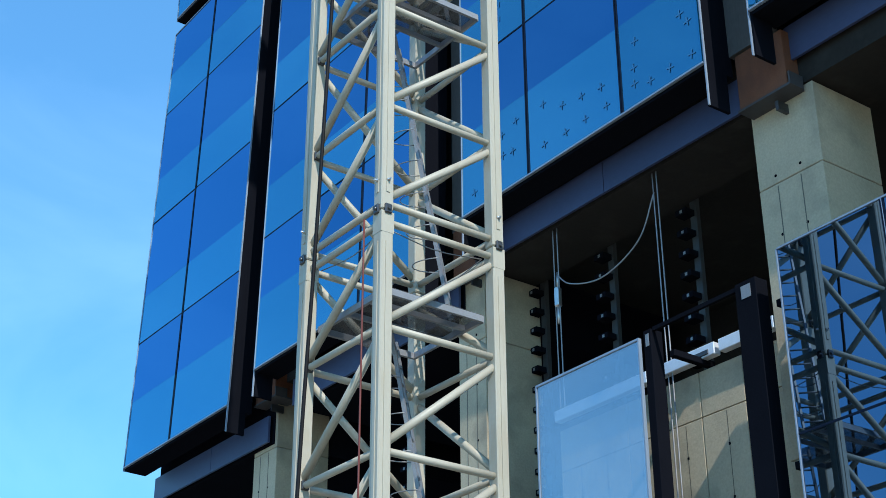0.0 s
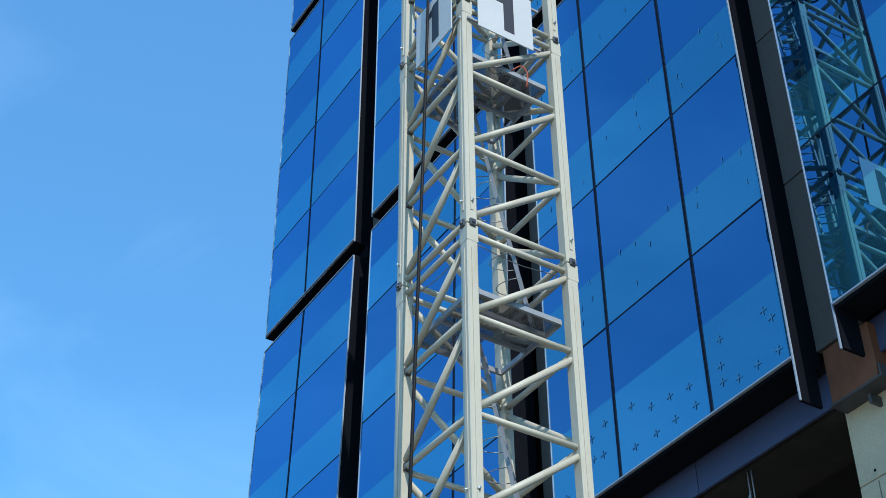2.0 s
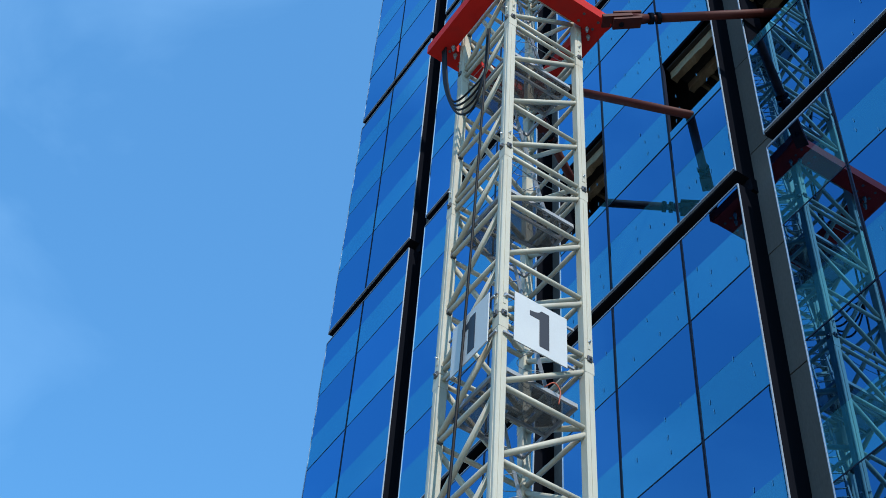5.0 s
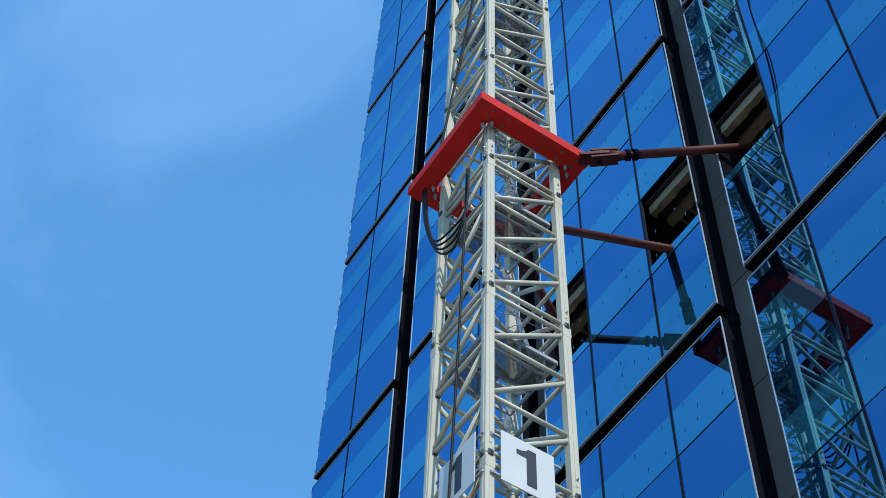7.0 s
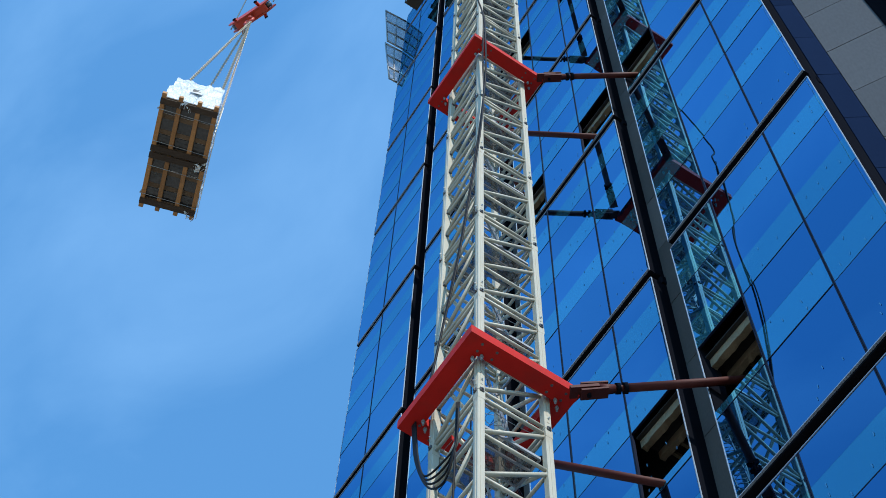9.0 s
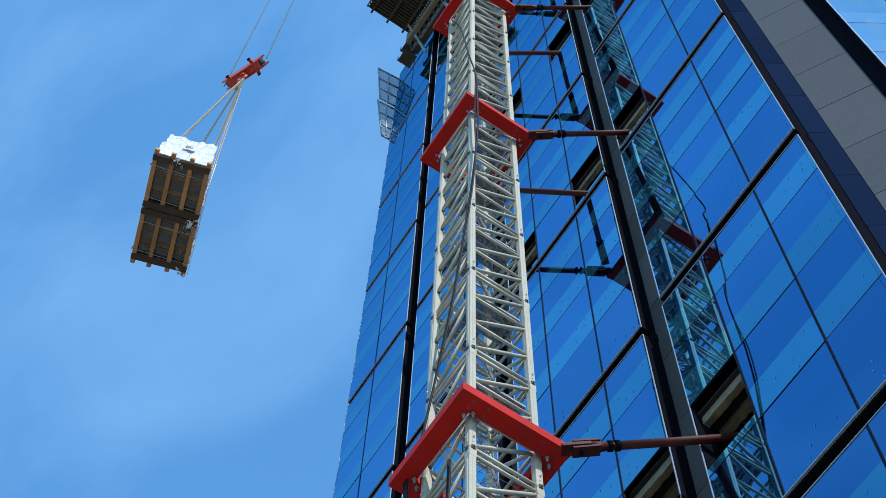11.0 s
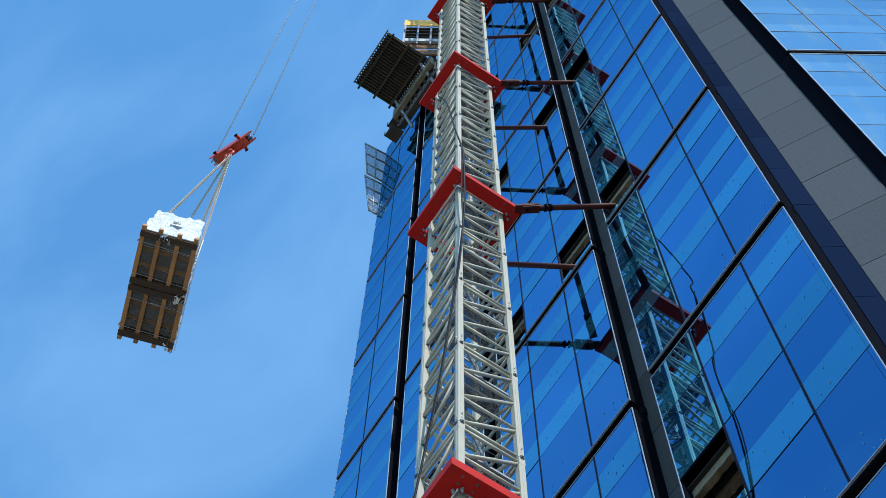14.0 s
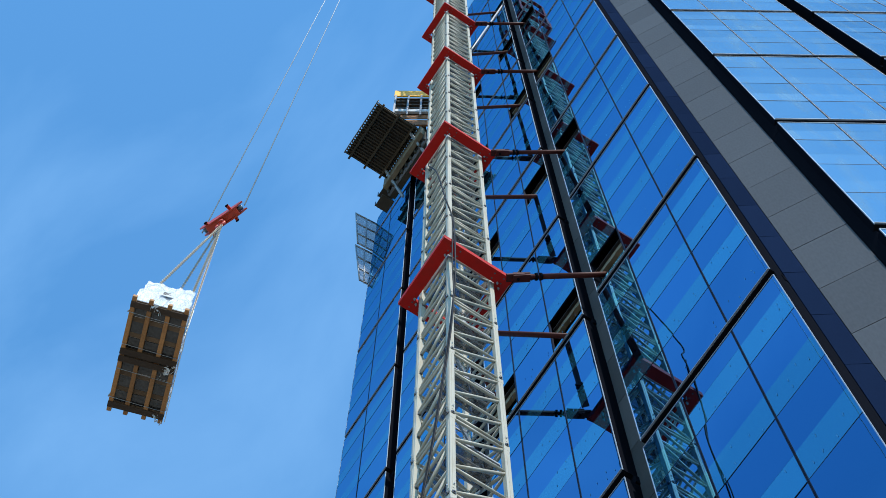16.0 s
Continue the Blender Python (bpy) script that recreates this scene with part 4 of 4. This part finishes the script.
for k, (z0, z1) in enumerate(MODULES[:5]):
    step = (z1 - z0) * 0.265
    for r in range(4):
        for y0, y1 in ((14.8, 16.55), (16.95, 19.15), (19.65, 21.4), (6.95, 8.6), (9.1, 11.3)):
            low = k == 0 and r < 1
            cells = [(i, j) for i in range(4) for j in range(3)]
            trng.shuffle(cells)
            for i, j in cells[:8 if low else 5]:
                y = y0 + (y1 - y0) * (i + trng.uniform(0.25, 0.75)) / 4
                z = z0 + r * step + 0.2 + step * 0.38 * (j + trng.uniform(0.2, 0.8)) / 3
                a = trng.uniform(-0.2, 0.2)
                s = 0.095 if low else 0.07
                ways = [(math.cos(a), math.sin(a)), (-math.sin(a), math.cos(a))] if low else [(math.sin(a), math.cos(a))]
                for n, (dy, dz) in enumerate(ways):
                    x = -0.010 - 0.002 * n + face_x(y) - FACE
                    q = [(x, y + dy * s - dz * 0.014, z + dz * s + dy * 0.014), (x, y - dy * s - dz * 0.014, z - dz * s + dy * 0.014),
                         (x, y - dy * s + dz * 0.014, z - dz * s - dy * 0.014), (x, y + dy * s + dz * 0.014, z + dz * s - dy * 0.014)]
                    bm.faces.new([bm.verts.new(c) for c in q])
part("crosses", bm, TAPE, marks)["kind"] = "stuff"

# ---- cables on the mast ----
FX = MX - HALF - 0.26
zs = lambda z: z + EYE
cord("power_cable", [(FX, 17.77, zs(1.6)), (FX, 17.59, zs(6.4)), (FX, 17.35, zs(10.2)), (FX, 17.12, zs(14.3)), (FX, 16.87, zs(19.1)), (FX, 16.67, zs(24.4)), (FX, 16.55, zs(29.1)), (FX, 16.51, zs(32.2))], 0.03, CABLE, "thick black power cable hanging down the mast", "cable")
cord("power_cable", [(10.14, 17.46, zs(34.0)), (10.35, 17.40, zs(36.5)), (10.35, 16.83, zs(39.3)), (10.35, 16.35, zs(41.9)), (10.35, 15.54, zs(47.9)), (10.52, 15.33, zs(53.4)), (10.45, 15.12, zs(56.0)), (10.33, 15.00, zs(60.6)), (10.26, 15.10, zs(62.5)), (10.00, 15.13, zs(64.3)), (10.24, 16.29, zs(73.1)), (10.30, 17.20, zs(77.5)), (10.35, 17.30, zs(78.6))], 0.038, CABLE, "black power cable slung loosely across the mast's front", "cable")
cord("power_cable", [(10.10, 17.41, zs(33.7)), (10.35, 17.30, zs(36.9)), (10.35, 16.69, zs(39.6)), (10.35, 16.19, zs(42.5)), (10.35, 15.37, zs(48.4)), (10.50, 15.36, zs(52.9)), (10.35, 15.19, zs(55.8)), (10.31, 15.08, zs(60.6)), (10.24, 15.01, zs(61.8))], 0.03, CABLE, "thin black cable slung beside the power cable", "cable")
for k in range(4):
    cord("cable_loop", [(10.25, 18.38 - 0.05 * k, zs(33.4)), (10.3, 18.17 - 0.04 * k, zs(31.5)), (10.35, 17.57 + 0.05 * k, zs(29.7 + 0.22 * k)), (10.43, 16.95, zs(29.3 + 0.3 * k)), (10.40, 16.45, zs(30.3)), (10.40, 16.37, zs(32.0))], 0.028, CABLE, "black cable loop hanging under the red collar", "cable")
cord("red_cable", [(MX - HALF - 0.13, MY - 0.71, zs(-1)), (MX - HALF - 0.13, MY - 0.7, zs(5)), (MX - HALF - 0.13, MY - 0.71, zs(10.2))], 0.015, material("red_cable_sheath", (0.14, 0.03, 0.025), 0.6), "thin red cable clipped to a mast leg", "cable")
cord("orange_hose", [(11.78, 16.04, zs(20.0)), (11.96, 15.92, zs(20.15)), (12.1, 15.91, zs(20.0)), (12.1, 15.96, zs(19.7))], 0.013, material("orange_hose_rubber", (0.4, 0.06, 0.02), 0.5), "short orange hose on the mast platform", "hose")

# ---- hoisted load ----
LOAD = Matrix.Translation((1.195, 12.72, 27.95 + EYE)) @ Matrix.Rotation(radians(-17.6), 4, "Z")


DARKWOOD = material("dark_bottom_timber", (0.045, 0.027, 0.016), 0.8, 0, 0.3, 3, 40, 0.3, per_object=0.2)
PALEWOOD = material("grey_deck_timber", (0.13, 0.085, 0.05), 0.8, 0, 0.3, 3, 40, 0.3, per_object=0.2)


def pallet(m, out):
    """A timber pallet: four bearers, bottom boards, deck boards."""
    ob = thing("pallet", "worn brown timber pallet under the wrapped load", "pallet", m, "pallets")
    for x in (-0.53, -0.19, 0.19, 0.53):
        part("bearer", box(bmesh.new(), (x - 0.045, -0.585 - (0.1 if out < 0 else 0), 0.02), (x + 0.045, 0.585 + (0.1 if out > 0 else 0), 0.12), bevel=0.006), WOOD, ob)
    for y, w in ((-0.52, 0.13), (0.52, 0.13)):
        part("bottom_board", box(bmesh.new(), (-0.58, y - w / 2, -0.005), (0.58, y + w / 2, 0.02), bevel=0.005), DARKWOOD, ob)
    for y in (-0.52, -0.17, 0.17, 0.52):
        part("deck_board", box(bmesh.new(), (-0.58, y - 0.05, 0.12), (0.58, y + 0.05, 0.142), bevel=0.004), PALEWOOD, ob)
    return ob


pallet(LOAD @ Matrix.Translation((0, -0.6, 0)), -1)
pallet(LOAD @ Matrix.Translation((0, 0.6, 0)), 1)


def wrapped_goods(m):
    """A carton stack in crumpled stretch film."""
    ob = thing("wrapped_goods", "pale goods in crumpled clear stretch film on pallets", "wrapped load", m)
    bm = bmesh.new()
    bmesh.ops.create_cube(bm, size=1.0)
    bmesh.ops.subdivide_edges(bm, edges=bm.edges[:], cuts=26, use_grid_fill=True)
    for v in bm.verts:
        p = v.co.copy()
        taper = 1.0 - 0.10 * (p.z + 0.5)
        q = Vector((p.x * 1.10 * taper, p.y * 2.30 * (1 - 0.05 * (p.z + 0.5)), (p.z + 0.5) * 1.4))
        n = Vector((p.x if abs(p.x) > 0.49 else 0, p.y if abs(p.y) > 0.49 else 0, p.z if p.z > 0.49 else 0))
        if n.length:
            n.normalize()
            w = noise.noise(Vector((q.x * 3.2, q.y * 3.2, q.z * 1.6))) * 0.05 + noise.noise(Vector((q.x * 9, q.y * 9, q.z * 5)) + Vector((7, 3, 1))) * 0.03 + abs(noise.noise(Vector((q.x * 18, q.y * 18, q.z * 6)))) * 0.02
            q += n * w
        v.co = q
    part("film", bm, FILM, ob)
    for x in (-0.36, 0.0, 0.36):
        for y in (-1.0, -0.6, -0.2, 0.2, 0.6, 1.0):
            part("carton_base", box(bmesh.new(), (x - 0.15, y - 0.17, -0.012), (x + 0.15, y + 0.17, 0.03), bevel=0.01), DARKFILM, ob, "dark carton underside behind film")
    bm = box(bmesh.new(), (-0.12, -1.165, 0.62), (0.13, -1.16, 0.86))
    part("paper_label", bm, SIGNWHITE, ob, "white paper label")
    bm = bmesh.new()
    for x0, z0, w in ((-0.08, 0.80, 0.15), (-0.08, 0.76, 0.11), (-0.08, 0.72, 0.16), (-0.08, 0.68, 0.08)):
        box(bm, (x0, -1.170, z0), (x0 + w, -1.166, z0 + 0.016))
    part("label_lines", bm, SIGNBLACK, ob)["kind"] = "stuff"
    for y in (-0.95, -0.25, 0.3, 0.95):
        part("strap", tube(bmesh.new(), (-0.57, y, -0.149), (0.57, y + 0.04, -0.149), 0.006, 5), ROPE, ob, "thin strap under the pallets")
    bm = bmesh.new()
    srng = random.Random(3)
    for cx, cy in ((0.5, 0.02), (0.42, 0.14), (-0.05, -1.16), (0.45, 1.15)):
        for _ in range(9):
            p = Vector((cx, cy, -0.16)) + Vector([srng.uniform(-0.08, 0.08) for _ in range(3)])
            q = [p + Vector([srng.uniform(-0.07, 0.07) for _ in range(3)]) for _ in range(4)]
            bm.faces.new([bm.verts.new(c) for c in q])
    part("torn_film", bm, FILM, ob, "torn tatters of stretch film")["kind"] = "stuff"
    return ob


wrapped_goods(LOAD @ Matrix.Translation((0, 0, 0.140)))
tag = [LOAD @ Vector(p) for p in ((0.6, -0.96, 0.9), (0.62, -0.8, 0.2), (0.625, -0.2, 0.03), (0.62, 0.5, 0.05), (0.625, 1.2, -0.02))]
cord("tag_line", tag, 0.008, material("pale_poly_rope", (0.7, 0.7, 0.68), 0.7), "pale rope running along the pallets' edge", "rope")

HOOK = Vector((1.33, 12.77, 37.85 + EYE))


def chain_link():
    me = bpy.data.meshes.new("link")
    bm = bmesh.new()
    pts = []
    for i in range(12):
        t = 2 * math.pi * i / 12
        pts.append(Vector((math.cos(t) * 0.025, 0, math.sin(t) * 0.028 + (0.026 if math.sin(t) > 0 else -0.026))))
    rings = []
    for i, p in enumerate(pts):
        d = (pts[(i + 1) % 12] - pts[i - 1]).normalized()
        s = Vector((0, 1, 0))
        u = s.cross(d)
        rings.append([bm.verts.new(p + (s * math.cos(a) + u * math.sin(a)) * 0.010) for a in (0, 1.57, 3.14, 4.71)])
    for i in range(12):
        a, b = rings[i], rings[(i + 1) % 12]
        for k in range(4):
            bm.faces.new((a[k], a[(k + 1) % 4], b[(k + 1) % 4], b[k])).smooth = True
    bm.to_mesh(me)
    bm.free()
    return me


def chain_leg(a, b, foot):
    """A chain from the hook down to a sling hook, then a strap down the load's side."""
    ob = thing("chain_sling", "dark steel chain leg with a hook and grey strap", "chain", Matrix.Translation(a), "chain legs")
    d = b - a
    n = int(d.length / 0.085)
    base = chain_link()
    bm = bmesh.new()
    up = d.normalized().to_track_quat("Z", "Y").to_matrix().to_4x4()
    for i in range(n):
        m = Matrix.Translation(d * ((i + 0.5) / n)) @ up @ Matrix.Rotation(radians(90 * (i % 2) + 20), 4, "Z")
        verts = [bm.verts.new(m @ v.co) for v in base.vertices]
        for p in base.polygons:
            bm.faces.new([verts[j] for j in p.vertices])
    bpy.data.meshes.remove(base)
    part("chain", bm, CHAIN, ob)["kind"] = "stuff"
    bm = tube(bmesh.new(), d * 1.0 + Vector((0, 0, 0.08)), d + Vector((0, 0, -0.06)), 0.035, 8)
    ring = [d + Vector((0.06 * math.cos(t), 0, -0.1 + 0.07 * math.sin(t))) for t in [2 * math.pi * k / 12 for k in range(10)]]
    poly_tube(bm, ring, 0.016, 6)
    part("hook", bm, BRIGHT, ob, "bright steel sling hook")
    part("strap", tube(bmesh.new(), d + Vector((0, 0, -0.1)), foot - a, 0.018, 8), ROPE, ob, "pale grey round strap")
    return ob


for sx, sy in ((-1, -1), (1, -1), (-1, 1), (1, 1)):
    top = LOAD @ Vector((sx * 0.40, sy * 0.80, 1.75))
    foot = LOAD @ Vector((sx * 0.592, sy * 0.95, 0.0))
    chain_leg(HOOK, top, foot)


def hook_block():
    """The red spreader block: a boat-shaped bar with cheek plates, lugs and a swivel hook."""
    a, b = Vector((1.03, 13.5, 38.6 + EYE)), Vector((1.58, 12.2, 38.6 + EYE))
    mid = (a + b) / 2
    d = (b - a).normalized()
    s = Vector((-d.y, d.x, 0))
    m = Matrix(((d.x, s.x, 0, mid.x), (d.y, s.y, 0, mid.y), (0, 0, 1, mid.z), (0, 0, 0, 1)))
    ob = thing("hook_block", "red crane hook block with sheaves and lugs", "hook block", m)
    L = (b - a).length / 2
    for y in (-0.11, 0.11):
        bm = bmesh.new()
        outline = [(-L, 0.03), (-L + 0.16, -0.12), (-0.3, -0.2), (0.3, -0.2), (L - 0.16, -0.12), (L, 0.03), (L - 0.08, 0.14), (-L + 0.08, 0.14)]
        lo = [bm.verts.new((x, y - 0.02, z)) for x, z in outline]
        hi = [bm.verts.new((x, y + 0.02, z)) for x, z in outline]
        k = len(outline)
        bm.faces.new(lo)
        bm.faces.new(hi[::-1])
        for i in range(k):
            bm.faces.new((lo[i], hi[i], hi[(i + 1) % k], lo[(i + 1) % k]))
        bmesh.ops.recalc_face_normals(bm, faces=bm.faces)
        part("cheek_plate", bm, HOOKRED, ob)
    for x in (-L + 0.17, L - 0.17):
        part("sheave", tube(bmesh.new(), (x, -0.06, 0), (x, 0.06, 0), 0.095, 16), STEEL, ob)
    part("web", box(bmesh.new(), (-L + 0.2, -0.088, -0.17), (L - 0.2, 0.088, 0.08), bevel=0.01), HOOKRED, ob)
    for x, y in ((-0.42, 0.24), (0.34, -0.28), (-0.42, -0.2), (0.34, 0.22)):
        lug = part("lug", beam(bmesh.new(), (x, 0.132 if y > 0 else -0.132, -0.06), (x, y, -0.16), 0.08, 0.06), HOOKRED, ob)
        part("lug_pad", box(bmesh.new(), (x - 0.045, y - 0.02, -0.2), (x + 0.045, y + 0.02, -0.12), bevel=0.01), BLACK, lug, "black rubber pad")
    bm = tube(bmesh.new(), (0, 0, -0.2), (0, 0, -0.42), 0.085, 12)
    ring = [Vector((0.13 * math.cos(t), 0, -0.55 + 0.15 * math.sin(t))) for t in [math.pi * 0.5 + 2 * math.pi * k / 14 for k in range(12)]]
    poly_tube(bm, ring, 0.045, 8)
    part("hook", bm, HOOKRED, ob)
    return a, b


ha, hb = hook_block()
for p in (ha, hb):
    ob = mesh_object("lift_rope", tube(bmesh.new(), (0, 0, 0), (0, 0, 150), 0.018, 7), ROPE)
    ob.location = p
    tagged(ob, "thin steel lifting rope above the hook block", "rope", "lifting ropes")

# ---- structures at the tower's head ----
DECKWALL = material("stained_form_panel", (0.17, 0.135, 0.085), 0.8, 0, 0.3, 0.8, 15, stain_glint=(0.07, 0.05, 0.03), stain_glint_amount=0.7)


def loading_deck(z):
    ob = thing("loading_deck", "dark timber underside of a cantilevered formwork deck", "formwork deck", Matrix.Translation((1.84, 1.99, z)) @ Matrix.Scale(0.875, 4))
    x0, x1, y0, y1 = 9.9, 14.65, 28.2, 34.5
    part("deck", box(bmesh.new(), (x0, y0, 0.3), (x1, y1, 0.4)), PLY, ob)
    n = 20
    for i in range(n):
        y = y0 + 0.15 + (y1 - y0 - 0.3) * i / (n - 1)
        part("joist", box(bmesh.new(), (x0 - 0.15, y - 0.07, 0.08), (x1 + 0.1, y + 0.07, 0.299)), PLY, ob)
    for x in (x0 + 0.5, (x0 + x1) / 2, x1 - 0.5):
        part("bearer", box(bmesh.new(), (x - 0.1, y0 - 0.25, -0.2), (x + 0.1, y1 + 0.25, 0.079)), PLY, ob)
    for i in range(14):
        y = y0 + (y1 - y0) * i / 13
        part("post", tube(bmesh.new(), (x0 - 0.1, y, 0.3), (x0 - 0.1, y, 1.5), 0.04, 6), STEEL, ob)
    part("edge_board", box(bmesh.new(), (x0 - 0.2, y0 - 0.1, 0.401), (x0 - 0.14, y1 + 0.1, 1.0)), PLY, ob)
    # raking frame to the wall
    for y in (y0 + 0.8, y1 - 0.8):
        part("brace", beam(bmesh.new(), (x1 - 0.4, y, 0), (FACE + 0.1, y, -5.5), 0.25, 0.25), GALV, ob)
    part("back_wall", box(bmesh.new(), (x1 + 0.12, y0 - 0.3, -2.2), (x1 + 0.62, y1 + 0.4, 1.2), bevel=0.03), DECKWALL, ob, "stained beige form panel")
    for i in range(9):
        y = y0 - 0.1 + (y1 - y0 + 0.3) * i / 8
        part("soldier", box(bmesh.new(), (x1 + 0.63, y - 0.09, -3.4), (x1 + 0.85, y + 0.09, 2.6)), PLY, ob)
    for zz in (-2.9, -1.2, 0.6):
        part("waler", box(bmesh.new(), (x1 + 0.86, y0 - 0.5, zz), (x1 + 1.1, y1 + 0.6, zz + 0.24)), GALV, ob)
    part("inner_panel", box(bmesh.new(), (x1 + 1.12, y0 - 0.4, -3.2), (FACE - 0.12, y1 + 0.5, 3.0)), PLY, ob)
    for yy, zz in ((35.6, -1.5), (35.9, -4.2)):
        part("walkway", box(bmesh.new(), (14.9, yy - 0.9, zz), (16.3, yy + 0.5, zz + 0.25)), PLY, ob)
        for q in range(5):
            part("rail_post", tube(bmesh.new(), (14.9 + q * 0.33, yy + 0.5, zz), (14.9 + q * 0.33, yy + 0.5, zz + 1.4), 0.05, 6), STEEL, ob)
    return ob


loading_deck(130.65 + EYE)


def jump_form():
    """The climbing formwork of the core, turned like the tower's other side."""
    m = Matrix(((C_AL[0], C_IN[0], 0, 12.18), (C_AL[1], C_IN[1], 0, 27.37), (0, 0, 1, EYE - 0.55), (0, 0, 0, 1))) @ Matrix.Scale(0.875, 4)
    ob = thing("jump_form", "yellow-topped jump form with white and timber boards", "formwork", m)
    part("screen", box(bmesh.new(), (0, 0, 162.2), (5.5, 0.15, 165.0), bevel=0.03), YELLOW, ob, "yellow screen panel")
    part("waling", box(bmesh.new(), (0.2, 0.05, 154.6), (5.5, 0.35, 155.8), bevel=0.03), SIGNWHITE, ob, "white-painted board")
    for z0, z1, d in ((156.4, 158.0, 0.5), (158.8, 161.4, 0.9), (150.4, 152.6, 0.51)):
        part("board", box(bmesh.new(), (0.2, d, z0), (5.5, d + 0.2, z1)), JFT, ob)
    for x in (0.1, 1.5, 2.9, 4.3):
        part("upright", box(bmesh.new(), (x, -0.12, 152.7), (x + 0.2, 0.04, 162.1)), GALV, ob)
    part("inner_wall", box(bmesh.new(), (0.25, 0.42, 152.8), (5.5, 0.49, 162.1)), JFT, ob)
    for z in (156.6, 158.2, 159.8, 161.2):
        part("waler", box(bmesh.new(), (0.05, 0.1, z), (5.5, 0.41, z + 0.35)), PLY, ob)
    return ob


JFT = material("orange_form_timber", (0.20, 0.08, 0.025), 0.8, 0, 0.3, 0.8, 12)
jump_form()


def safety_screen(z0, z1, a0, b0, a1, b1):
    """A leaning perforated screen with rails, from wall side to outer side."""
    ob = thing("safety_screen", "grey perforated safety screen leaning out at the corner", "safety screen", Matrix.Translation((0, 0, 0)), "safety screens")
    P = lambda s, t: (Vector((*a0, z0)).lerp(Vector((*b0, z0)), s)).lerp(Vector((*a1, z1)).lerp(Vector((*b1, z1)), s), t)
    bm = bmesh.new()
    for i in range(2):
        for j in range(4):
            q = [P(i / 2 + 0.01, j / 4 + 0.01), P(i / 2 + 0.49, j / 4 + 0.01), P(i / 2 + 0.49, j / 4 + 0.24), P(i / 2 + 0.01, j / 4 + 0.24)]
            n = (q[1] - q[0]).cross(q[2] - q[0]).normalized() * 0.05
            lo = [bm.verts.new(c) for c in q]
            hi = [bm.verts.new(c + n) for c in q]
            bm.faces.new(lo[::-1])
            bm.faces.new(hi)
            for k in range(4):
                bm.faces.new((lo[k], lo[(k + 1) % 4], hi[(k + 1) % 4], hi[k]))
    part("mesh_panel", bm, MESHM, ob)
    bm = bmesh.new()
    for t in (0.02, 0.33, 0.66, 0.98):
        tube(bm, P(0, t), P(1, t), 0.09, 6)
    for s in (0, 0.5, 1):
        tube(bm, P(s, 0), P(s, 1), 0.07, 6)
    for t in (0.05, 0.5, 0.95):
        tube(bm, P(0, t), (FACE + 0.5, 36.8, P(0, t).z), 0.06, 6)
    part("rail", bm, GALV, ob)
    return ob


safety_screen(117.0 + EYE, 125.5 + EYE, (16.95, 37.25), (16.1, 37.3), (16.95, 37.25), (15.2, 37.4))
safety_screen(126.0 + EYE, 134.6 + EYE, (16.95, 37.25), (15.35, 37.35), (16.95, 37.25), (14.65, 37.45))
